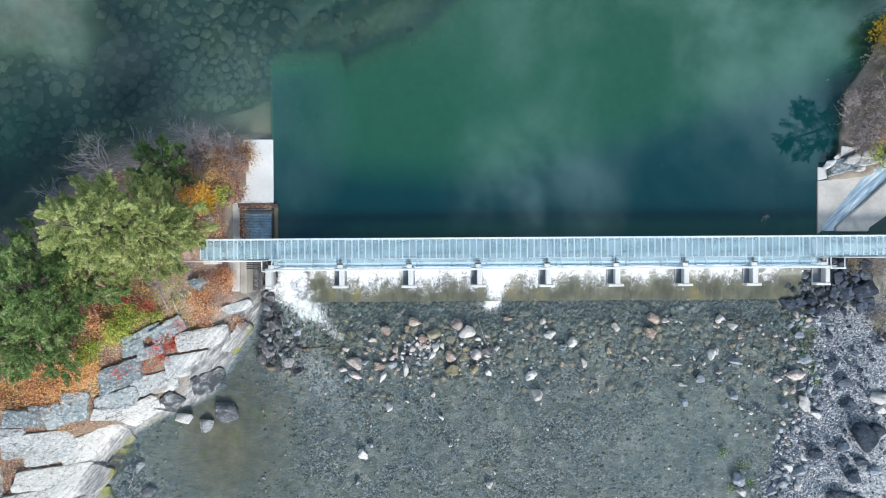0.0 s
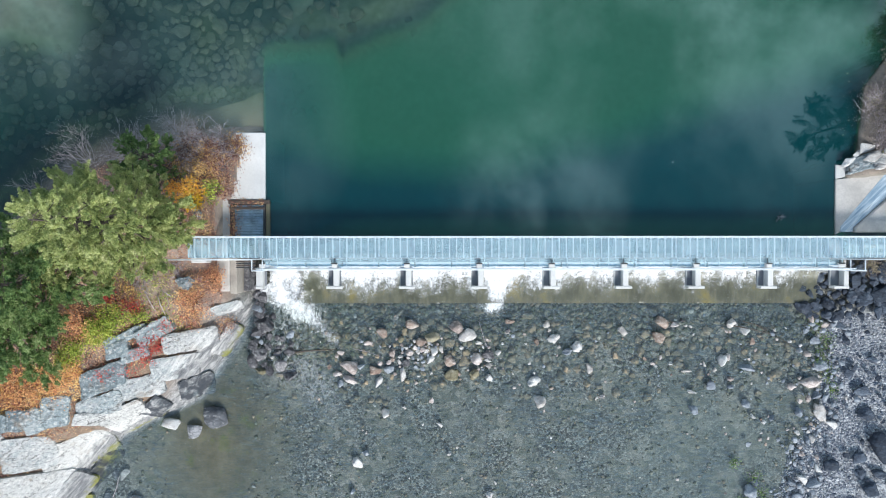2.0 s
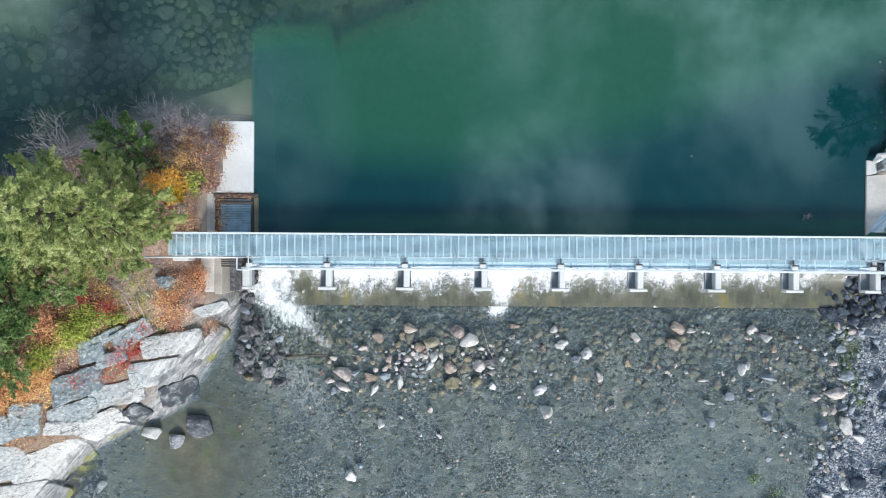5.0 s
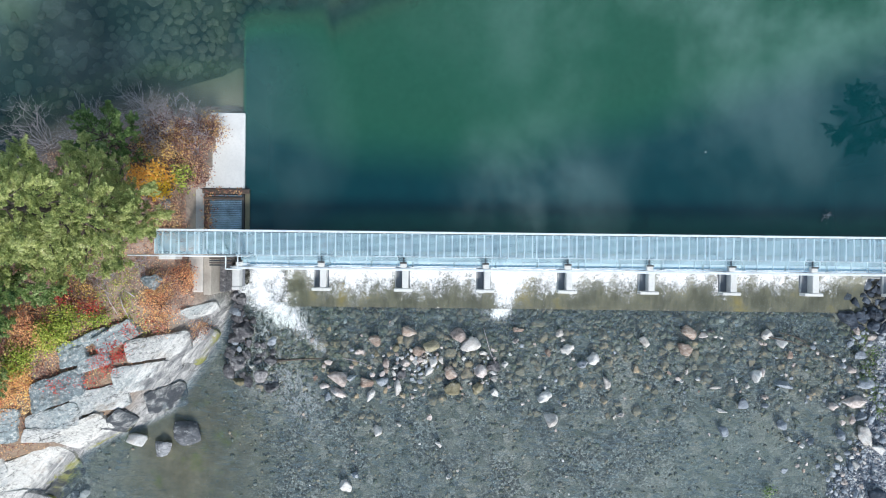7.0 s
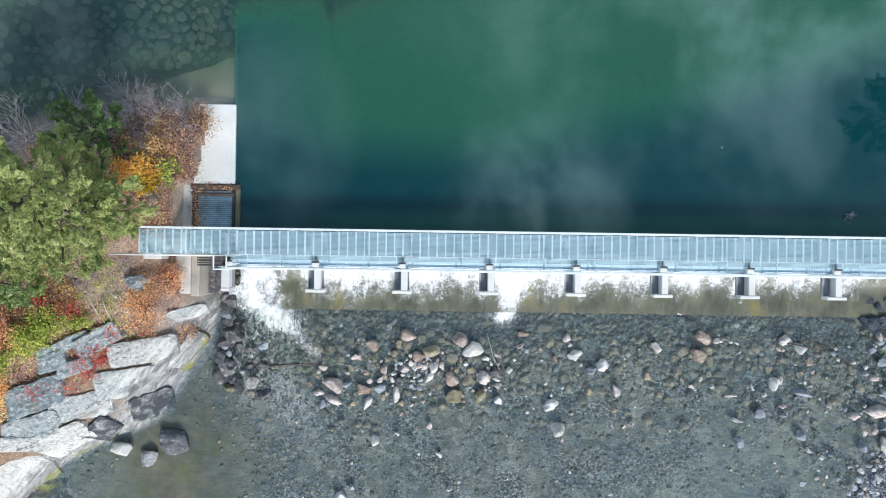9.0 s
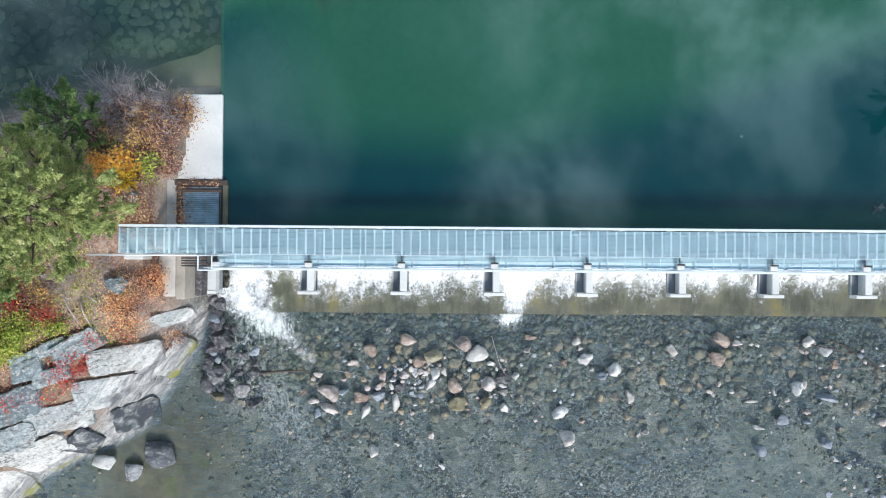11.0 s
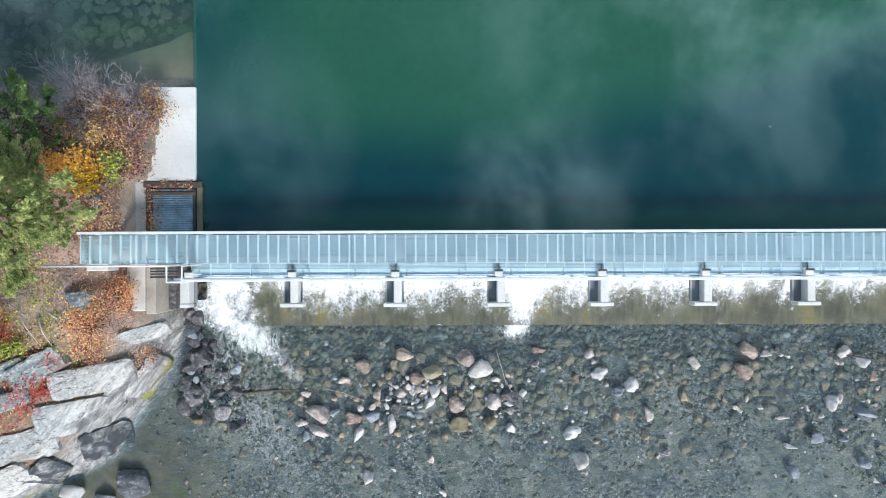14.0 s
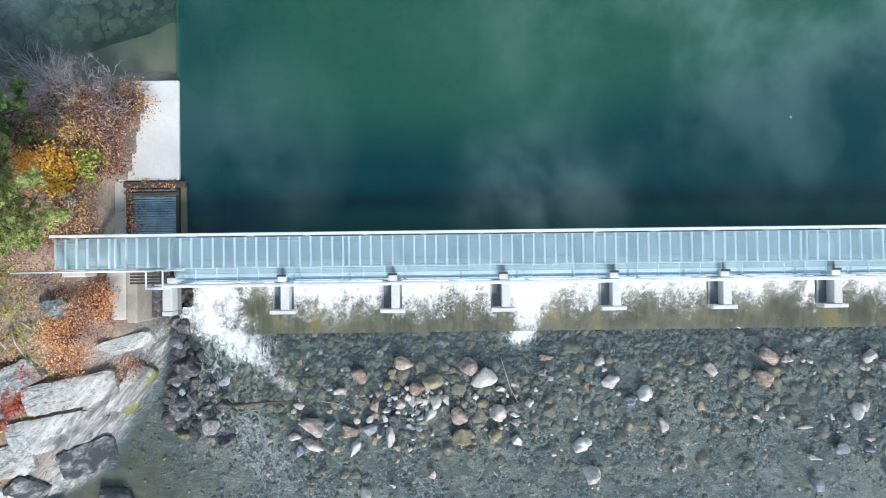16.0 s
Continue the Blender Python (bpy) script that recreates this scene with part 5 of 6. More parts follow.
scatter(30, lambda: (rng.uniform(12.5, 16.3), rng.uniform(-9.0, -3.2)), SMALL + GREY, (0.12, 0.30), "stone", "grey stone in the shallows by the bank", "river stones", 0.20, 0.9, spots)
scatter(30, lambda: (rng.uniform(-8, 12), rng.uniform(-12, -6)), PALE + MAUVE, (0.08, 0.17), "stone", "scattered pale stone breaking the surface", "river stones", 0.20, 0.9, spots)
# wet rocks beside the chute
scatter(95, lambda: (lambda y: (rng.uniform(-10.5 if y > -3.6 else -10.8, -8.85 if y < -3.3 else (-9.7 if y < -2.3 else -10.3)), y))(rng.uniform(-5.2, -1.5)), WET + WET + GREY[5:], (0.24, 0.8), "rock", "wet dark angular rock beside the chute", "chute rocks", 0.36, 0.9, spots, 0.05)
for x, y, a in ((-10.45, -0.2, 0.45), (-10.7, -0.5, 0.4), (-10.4, -0.65, 0.4), (-10.5, -1.1, 0.5), (-10.5, -1.4, 0.45), (-10.25, -1.55, 0.6), (-10.35, -1.9, 0.5), (-10.35, -2.3, 0.7), (-10.15, -2.9, 0.9), (-10.5, -3.2, 0.6)):
    set_rock("rock", WET[int(-y * 7) % 8], x, y, a, a * 0.85, -y * 3, "wet dark angular rock beside the chute", "rock", "chute rocks", 0.42, 0.9)
# riprap by the east abutment and along the east shore
scatter(170, lambda: (rng.uniform(15.5, 19.4), rng.uniform(-2.5, 0.3)), DARK, (0.28, 0.72), "riprap_stone", "dark angular riprap stone by the abutment", "riprap", 0.22, 0.9)
scatter(150, lambda: (lambda y: (float(np.interp(y, EAST_Y, EAST_X)) + rng.normal(0.1, 0.5), y))(rng.uniform(-12.5, -2.6)), GREY + GREY + MAUVE[:2] + PALE[:3], (0.10, 0.34), "shore_stone", "grey stone along the gravel shore", "shore stones", 0.12, 0.85, spots)
scatter(60, lambda: (rng.uniform(16.8, 22), rng.uniform(-13, -2.5)), DARK, (0.16, 0.5), "bank_stone", "dark bluish stone on the gravel bank", "bank stones", 0.12, 0.8, spots)
drowned = []
# drowned rocks on the pond's shallow west side
scatter(190, lambda: (rng.normal(-12.8, 1.6), 7.6 + abs(rng.normal(0.5, 1.5))), POOLROCK, (0.26, 0.85), "sunken_rock", "drowned rock on the shallow pond bed", "drowned rocks", 0.05, 0.9, drowned, 1.05)
scatter(270, lambda: (lambda x: (x, rng.uniform(5.2 if x < -13.4 else 8.3, 15)))(rng.uniform(-25, -9.9)), POOLROCK, (0.30, 1.05), "submerged_boulder", "drowned rock on the shallow pond bed", "drowned rocks", 0.0, 0.9, drowned, 1.0)
scatter(24, lambda: (rng.uniform(-9, -3), rng.uniform(10.5, 15)), POOLROCK, (0.3, 0.7), "sunken_rock", "drowned rock on the shallow pond bed", "drowned rocks", 0.0, 0.7, None)


def pebbles(name, count, draw, lo, hi, mat, label, lift=0.0, sub=1):
    """Many small stones as one mesh."""
    shapes = []
    for k in range(8):
        bm = bmesh.new()
        bmesh.ops.create_icosphere(bm, subdivisions=sub, radius=0.5)
        for v in bm.verts:
            v.co *= 1 + 0.6 * noise.noise(v.co * 3 + Vector((k * 4.1, 0, k)))
        bm.verts.ensure_lookup_table()
        shapes.append((np.array([v.co[:] for v in bm.verts]), np.array([[v.index for v in f.verts] for f in bm.faces])))
        bm.free()
    V, F, n = [], [], 0
    xs, ys = draw(count)
    zs = lie(xs, ys)
    size = lo * (hi / lo) ** (rng.random(count) ** 1.6)
    for k in range(count):
        v, f = shapes[k % 8]
        a = rng.uniform(0, 6.3)
        c, s = math.cos(a), math.sin(a)
        p = v * size[k] * np.array([rng.uniform(0.9, 1.5), rng.uniform(0.6, 1.0), rng.uniform(0.3, 0.6)])
        V.append(np.stack([p[:, 0] * c - p[:, 1] * s + xs[k], p[:, 0] * s + p[:, 1] * c + ys[k], p[:, 2] + zs[k] + lift + 0.1 * size[k]], 1))
        F.append(f + n)
        n += len(v)
    v, f = np.concatenate(V), np.concatenate(F)
    me = bpy.data.meshes.new(name)
    me.vertices.add(len(v))
    me.vertices.foreach_set("co", v.ravel())
    me.loops.add(f.size)
    me.loops.foreach_set("vertex_index", f.ravel())
    me.polygons.add(len(f))
    me.polygons.foreach_set("loop_start", np.arange(len(f)) * 3)
    me.update()
    me.validate()
    me.materials.append(mat)
    me.shade_smooth()
    return tagged(new(name, me), label, "gravel", "", "stuff")


def bed_material():
    m, n = material("bed_cobbles")
    c = n.ramp(n.island(), [(0, (0.14, 0.15, 0.10)), (0.35, (0.25, 0.255, 0.175)), (0.6, (0.36, 0.335, 0.25)), (0.76, (0.46, 0.37, 0.25)), (0.88, (0.47, 0.34, 0.23)), (0.965, (0.50, 0.48, 0.40)), (1, (0.70, 0.67, 0.62))])
    drift = n.noise(n.position(), 0.5, 4, 0.6)
    c = n.mix(n.span(drift, 0.42, 0.62, 0.55, 0.0), c, (0.09, 0.10, 0.065))
    c = n.mix(n.span(n.noise(n.position(), 18, 4), 0.4, 0.75, 0, 0.4), c, (0.07, 0.07, 0.05))
    n.out(n.surface(c, 0.6, 0, None, 0.3))
    return m


M_BEDSTONE = bed_material()


def river_spots(count):
    x, y = rng.uniform(-16.5, 17.5, count * 3), rng.uniform(-14, -1.9, count * 3)
    dw = np.interp(y, WEST_Y, WEST_X)
    ok = (x > dw + 0.2) & (x < np.interp(y, EAST_Y, EAST_X)) & (rng.random(count * 3) > 1.2 * f_silt(x, y, 0))
    return x[ok][:count], y[ok][:count]


def draw_n(fn):
    def go(count):
        x, y = fn(count)
        while len(x) < count:
            a, b = fn(count)
            x, y = np.concatenate([x, a]), np.concatenate([y, b])
        return x[:count], y[:count]
    return go


def upper_spots(count):
    x, y = -9.5 + 25.5 * rng.random(count) ** 1.35, -1.9 - np.abs(rng.normal(0, 1.7, count))
    return x, y


def bank_spots(count):
    y = rng.uniform(-13.5, -2.4, count)
    return np.interp(y, EAST_Y, EAST_X) - 0.5 + 0.55 * soft(-8, -5, y) + np.abs(rng.normal(0, 2.6, count)), y


pebbles("bed_cobbles", 6500, draw_n(river_spots), 0.05, 0.21, M_BEDSTONE, "brown and olive cobbles on the river bed")
pebbles("weir_cobbles", 2300, upper_spots, 0.11, 0.36, M_BEDSTONE, "larger olive cobbles below the weir")
pebbles("bank_gravel", 20000, bank_spots, 0.03, 0.12, M_PEBBLE, "pale blue-grey gravel of the bank", 0.01)

# ---- jointed rock ledge on the west shore ----
LEDGE_UPPER = [(-14.36, -2.89, 1.66, 0.83, 30, "blue"), (-15.80, -3.63, 1.08, 0.77, 20, "blue"), (-15.14, -3.86, 1.24, 0.62, 18, "blue"), (-13.11, -3.38, 2.16, 1.13, 8, "pale"),
               (-16.46, -4.93, 2.16, 1.29, 22, "blue"), (-13.95, -4.68, 1.95, 1.24, 5, "pale"), (-15.23, -5.50, 2.02, 1.17, 8, "pale"), (-16.78, -6.13, 1.86, 1.04, 12, "pale"),
               (-17.19, -6.82, 1.36, 0.84, -10, "pale"), (-18.43, -6.36, 1.27, 1.68, 0, "blue")]
LEDGE_FACE = [(-16.19, -7.06, 2.28, 1.41, 30, "pale"), (-13.35, -5.80, 1.50, 1.15, 14, "dark"), (-13.33, -4.70, 1.70, 0.71, 38, "pale"), (-11.88, -3.57, 2.12, 0.73, 58, "pale"),
              (-12.64, -3.89, 1.88, 0.61, 52, "pale"), (-19.99, -6.59, 0.86, 1.11, 0, "blue"), (-19.28, -6.62, 0.96, 1.32, 15, "blue"), (-20.85, -6.70, 1.41, 1.01, 0, "blue"),
              (-17.94, -9.73, 2.60, 0.79, 52, "dark"), (-18.94, -10.55, 1.73, 1.06, 55, "pale"), (-11.56, -1.98, 1.24, 0.59, 14, "blue"), (-15.01, -6.68, 1.43, 0.88, 45, "dark")]
LEDGE_SOUTH = [(-20.05, -8.40, 1.94, 1.99, 0, "pale"), (-18.53, -8.71, 2.96, 1.75, 20, "pale"), (-20.22, -9.95, 2.78, 1.23, -5, "pale"), (-21.21, -7.99, 1.28, 1.69, 0, "pale"),
               (-20.64, -10.84, 4.01, 1.02, 3, "pale"), (-15.43, -3.02, 2.05, 0.46, 25, "blue"), (-22.9, -10.0, 2.0, 2.2, 10, "pale"), (-23.3, -7.6, 1.6, 1.4, 0, "blue"),
               (-24.6, -9.4, 1.8, 2.2, 5, "pale"), (-19.6, -11.9, 2.6, 1.2, 20, "pale"), (-22.6, -12.0, 2.6, 1.6, 0, "pale")]
LEDGE = LEDGE_UPPER + LEDGE_FACE + LEDGE_SOUTH
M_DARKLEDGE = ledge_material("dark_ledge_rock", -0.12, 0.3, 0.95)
LEDGE_LOOK = {"pale": (M_LEDGE, "pale grey jointed bedrock slab with weathered top"), "blue": (M_BLUELEDGE, "blue-grey jointed bedrock slab among fallen leaves"),
              "dark": (M_DARKLEDGE, "streaked dark bedrock slab dipping to the river")}


def ledge_slab(k, x, y, length, width, turn, look_kind):
    """A four-sided slab of bedrock with worn corners, lying along the slope."""
    r = random.Random(k * 13 + 5)
    c, s = math.cos(radians(turn)), math.sin(radians(turn))
    j = lambda: r.uniform(-0.13, 0.13)
    skew = 0.0 if turn > 35 else 0.24 * width / length
    corner = [(-1 + j() - skew, -1 + j()), (1 + j() - skew, -1 + j()), (1 + j() + skew, 1 + j()), (-1 + j() + skew, 1 + j())]
    nu, nv = 18, 12
    grow = 0.425 if look_kind == "blue" else 0.45
    zc = float(lie(x, y))
    step = 0.4 * min(length, width) + 0.1
    gx = float(lie(x + step, y) - lie(x - step, y)) / (2 * step) + r.uniform(-0.05, 0.05)
    gy = float(lie(x, y + step) - lie(x, y - step)) / (2 * step) + r.uniform(-0.05, 0.05)
    h = r.uniform(0.10, 0.26) - (0.02 if look_kind == "dark" else 0.0)
    verts = []
    for i in range(nu):
        for q in range(nv):
            u, v = 2 * i / (nu - 1) - 1, 2 * q / (nv - 1) - 1
            big = max(abs(u), abs(v), 1e-6)
            f = big / (abs(u) ** 9 + abs(v) ** 9) ** (1 / 9) if big > 1e-5 else 1
            u, v = u * f, v * f
            w = ((1 - u) * (1 - v) / 4, (1 + u) * (1 - v) / 4, (1 + u) * (1 + v) / 4, (1 - u) * (1 + v) / 4)
            a = sum(m * p[0] for m, p in zip(w, corner)) * length * grow
            b = sum(m * p[1] for m, p in zip(w, corner)) * width * grow
            dx, dy = a * c - b * s, a * s + b * c
            at = Vector((x + dx, y + dy, k * 3.1))
            edge = max(abs(u), abs(v)) ** 6
            dx += 0.05 * edge * noise.noise(at * 2.6) + 0.03 * edge * noise.noise(at * 7)
            dy += 0.05 * edge * noise.noise(at * 2.6 + Vector((9, 3, 1))) + 0.03 * edge * noise.noise(at * 7 + Vector((2, 8, 1)))
            z = 0.35 * (gx * dx + gy * dy) + 0.65 * (float(lie(x + dx, y + dy)) - zc) + h + 0.04 * noise.noise(at * 1.3) + 0.025 * noise.noise(at * 5) - 0.035 * edge ** 3
            z += 0.04 * abs(noise.noise(Vector(((at.x + at.y) * 0.6, (at.y - at.x) * 3.0, k))))
            verts.append((dx, dy, z))
    faces = [(i * nv + q, (i + 1) * nv + q, (i + 1) * nv + q + 1, i * nv + q + 1) for i in range(nu - 1) for q in range(nv - 1)]
    rim = [i * nv for i in range(nu)] + [(nu - 1) * nv + q for q in range(1, nv)] + [i * nv + nv - 1 for i in range(nu - 2, -1, -1)] + [q for q in range(nv - 2, 0, -1)]
    first = len(verts)
    verts += [(verts[i][0] * 1.03, verts[i][1] * 1.03, verts[i][2] - 0.55) for i in rim]
    n = len(rim)
    faces += [(rim[i], first + i, first + (i + 1) % n, rim[(i + 1) % n]) for i in range(n)]
    mat, label = LEDGE_LOOK[look_kind]
    ob = new("ledge_slab", mesh_of("ledge_slab", verts, faces, mat))
    ob.location = (x, y, zc)
    tagged(ob, label, "rock slab", "ledge slabs")


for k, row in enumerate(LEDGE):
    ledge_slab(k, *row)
for k, row in enumerate(((16.8, 4.5, 1.5, 0.9, 18, "blue"), (17.8, 4.75, 1.3, 0.6, 12, "pale"), (18.8, 4.9, 1.1, 0.6, 25, "pale"))):
    ledge_slab(60 + k, *row)


def on_slab(x, y, grow=1.0):
    """True where a slab covers the ledge."""
    hit = np.zeros(len(x), bool)
    for cx, cy, length, width, turn, kind in LEDGE:
        c, s = math.cos(radians(turn)), math.sin(radians(turn))
        u, v = (x - cx) * c + (y - cy) * s, -(x - cx) * s + (y - cy) * c
        hit |= (np.abs(u) < length * 0.44 * grow) & (np.abs(v) < width * 0.44 * grow)
    return hit


# ---- plants ----


def leaf_mesh(name, centres, size, mat, up=0.5, slim=0.5):
    """Small folded leaves, one quad pair each, as one mesh."""
    n = len(centres)
    d = rng.normal(size=(n, 3))
    d[:, 2] *= 0.5
    d /= np.linalg.norm(d, axis=1)[:, None]
    nor = rng.normal(size=(n, 3)) * (1 - up) + np.array([0, 0, up * 1.4])
    side = np.cross(d, nor)
    side /= np.linalg.norm(side, axis=1)[:, None] + 1e-9
    s = size * rng.uniform(0.6, 1.3, (n, 1))
    drop = np.array([0, 0, -0.12]) * s
    v = np.stack([centres - d * s * 0.5, centres + side * s * slim * 0.5, centres + d * s * 0.5 + drop, centres - side * s * slim * 0.5], 1).reshape(-1, 3)
    i = np.arange(n) * 4
    f = np.stack([i, i + 1, i + 2, i + 3], 1)
    me = bpy.data.meshes.new(name)
    me.vertices.add(len(v))
    me.vertices.foreach_set("co", v.ravel())
    me.loops.add(f.size)
    me.loops.foreach_set("vertex_index", f.ravel())
    me.polygons.add(n)
    me.polygons.foreach_set("loop_start", i)
    me.update()
    me.materials.append(mat)
    return me


def under(parent, name, me, label=""):
    ob = new(name, me)
    ob.parent = parent
    return tagged(ob, label) if label else ob


def tree(x, y, height, radius, low, mat, label, sprigs=420, per=55, leaf=0.13, spread=0.22, lean=(0, 0), limbs=26, power=0.75, group=""):
    """Trunk, limbs and a crown of leafy sprigs; radius at the crown's foot, tapering upwards."""
    z0 = float(lie(x, y)) - 0.1
    ob = thing("tree", label, "tree", (x, y, z0), group)
    top = Vector((lean[0], lean[1], height))
    path = [top * t + Vector((0.12 * math.sin(5 * t + x), 0.12 * math.cos(4 * t), 0)) * t for t in (0, 0.15, 0.35, 0.6, 0.8, 0.97)]
    r0 = 0.018 * height + 0.03
    part("trunk", tube(path, [r0, r0 * 0.85, r0 * 0.7, r0 * 0.48, r0 * 0.3, r0 * 0.1], 9), M_BARK, ob, "", True)
    tips = []
    for k in range(limbs):
        t = low + (0.97 - low) * ((k + 0.5) / limbs)
        base = top * t
        reach = radius * (1 - ((t - low) / (1 - low)) ** 1.6) ** power * rng.uniform(0.8, 1.12) + 0.25
        a = k * 2.4 + rng.normal(0, 0.3)
        end = base + Vector((math.cos(a) * reach, math.sin(a) * reach, reach * rng.uniform(0.05, 0.4)))
        mid = base.lerp(end, 0.5) + Vector((0, 0, -0.05 * reach))
        rb = max(0.012, r0 * 0.38 * (1 - t) + 0.012)
        part("limb", tube([base, mid, end], [rb, rb * 0.65, rb * 0.2], 5), M_BARK, ob)
        tips.append((base, mid, end, reach))
    pts = []
    weights = np.array([q[3] for q in tips]) ** 1.3
    picks = rng.choice(len(tips), sprigs, p=weights / weights.sum())
    for k in picks:
        base, mid, end, reach = tips[k]
        u = 0.12 + 0.93 * rng.random() ** 0.7
        side = np.array([-(end - base).y, (end - base).x, 0.0])
        side /= np.linalg.norm(side) + 1e-6
        p = np.array(base.lerp(end, u)) + side * rng.uniform(-1, 1) * reach * 0.42 * (1.15 - u) + np.array([0, 0, rng.normal(0.05, 0.10) * reach])
        out = np.array(end - base)
        out = out / (np.linalg.norm(out) + 1e-6) + side * rng.normal(0, 0.6) + np.array([0, 0, 0.25])
        out /= np.linalg.norm(out)
        wide = np.cross(out, [0, 0, 1.0])
        t = rng.random((per, 1)) ** 0.8
        fan = wide * rng.uniform(-1, 1, (per, 1)) * spread * (1.25 - t)
        pts.append(p + t * out * spread * 3.2 + fan + rng.normal(0, spread, (per, 3)) * np.array([0.12, 0.12, 0.14]))
    under(ob, "crown", leaf_mesh("crown", np.concatenate(pts), leaf, mat, 0.55, 0.5))
    return ob


def shrub(x, y, radius, height, mat, label, leaves=1500, leaf=0.10, stems=9, stem_mat=None, name="shrub", clumps=26, up=0.6, group=""):
    z0 = float(lie(x, y)) - 0.03
    ob = thing(name, label, "shrub", (x, y, z0), group)
    ends = []
    for k in range(stems):
        a, r = k * 2.4, radius * rng.uniform(0.5, 1.0)
        end = (math.cos(a) * r, math.sin(a) * r, height * rng.uniform(0.6, 1.0))
        bm = bmesh.new()
        tube([(0.05 * math.cos(a), 0.05 * math.sin(a), 0), (end[0] * 0.4, end[1] * 0.4, end[2] * 0.6), end], [0.022, 0.014, 0.005], 4, bm)
        part("stem", bm, stem_mat or M_TWIG, ob)
        ends.append(end)
    pts = []
    per = max(4, leaves // clumps)
    for _ in range(clumps):
        a, r = rng.uniform(0, 6.3), radius * math.sqrt(rng.random())
        z = height * (1 - 0.55 * (r / radius) ** 2) * rng.uniform(0.65, 1.02)
        pts.append(np.array([r * math.cos(a), r * math.sin(a), z]) + rng.normal(0, 1, (per, 3)) * np.array([0.17, 0.17, 0.10]) * (0.6 + radius * 0.5))
    under(ob, "foliage", leaf_mesh("foliage", np.concatenate(pts), leaf, mat, up, 0.6))
    return ob


def bare_bush(x, y, radius, height, label, twigs=46, seed=0, dry=0, name="bare_bush"):
    """A leafless bush of forking grey twigs."""
    r = random.Random(seed)
    z0 = float(lie(x, y)) - 0.05
    ob = thing(name, label, "shrub", (x, y, z0))
    bm = bmesh.new()

    def fork(p, d, length, rad, level):
        q = p + d * length
        m = p.lerp(q, 0.5) + Vector((r.gauss(0, 1), r.gauss(0, 1), r.gauss(0, 1))) * length * 0.06
        tube([p, m, q], [rad, rad * 0.8, rad * 0.55], 3 if level else 4, bm)
        if level < 3:
            for _ in range(r.choice((2, 3))):
                nd = (d + Vector((r.gauss(0, 0.45), r.gauss(0, 0.45), r.gauss(0.0, 0.3)))).normalized()
                fork(p.lerp(q, r.uniform(0.55, 1)), nd, length * r.uniform(0.5, 0.75), rad * 0.6, level + 1)

    for k in range(twigs // 2):
        a = r.uniform(0, 6.3)
        d = Vector((math.cos(a) * radius * r.uniform(0.2, 1), math.sin(a) * radius * r.uniform(0.2, 1), height * r.uniform(0.5, 1))).normalized()
        fork(Vector((r.gauss(0, 0.12), r.gauss(0, 0.12), 0)), d, math.hypot(radius, height) * r.uniform(0.35, 0.55), 0.012, 0)
    part("twig_mass", bm, M_TWIG, ob)
    if dry:
        pts = rng.normal(0, 1, (dry, 3)) * np.array([radius * 0.45, radius * 0.45, height * 0.2]) + np.array([0, 0, height * 0.6])
        under(ob, "foliage", leaf_mesh("foliage", pts, 0.048, M_DRY, 0.4, 0.6))
    return ob


tree(-13.7, 1.75, 8.4, 1.95, 0.17, M_GREEN, "tall broad green tree turning yellow beside the footbridge", 2100, 115, 0.056, 0.10, (-0.05, 0.0), 72)
tree(-13.8, 4.4, 3.0, 1.0, 0.15, M_DARKGREEN, "small dark green conifer at the pond edge", 260, 70, 0.075, 0.09, (0, 0.25), 24)
tree(-18.0, -0.5, 4.6, 2.2, 0.15, M_DARKGREEN, "low spreading dark green tree on the west bank", 900, 90, 0.075, 0.11, (0, 0), 40)
tree(-19.3, -2.7, 3.0, 2.0, 0.12, M_DARKGREEN, "dark green bushy tree above the rock ledge", 750, 90, 0.075, 0.11, (0, 0), 36)
tree(-21.8, -1.2, 4.0, 2.2, 0.15, M_DARKGREEN, "dark green tree on the west bank", 750, 90, 0.075, 0.11, (0, 0), 36)
tree(-22.4, -3.0, 3.6, 2.0, 0.15, M_DARKGREEN, "dark green tree on the west bank", 600, 90, 0.075, 0.11, (0, 0), 32)
tree(-16.9, 0.3, 2.8, 1.5, 0.12, M_GREEN, "low yellowish green bush tree on the west bank", 300, 70, 0.085, 0.11, (0, 0), 24)
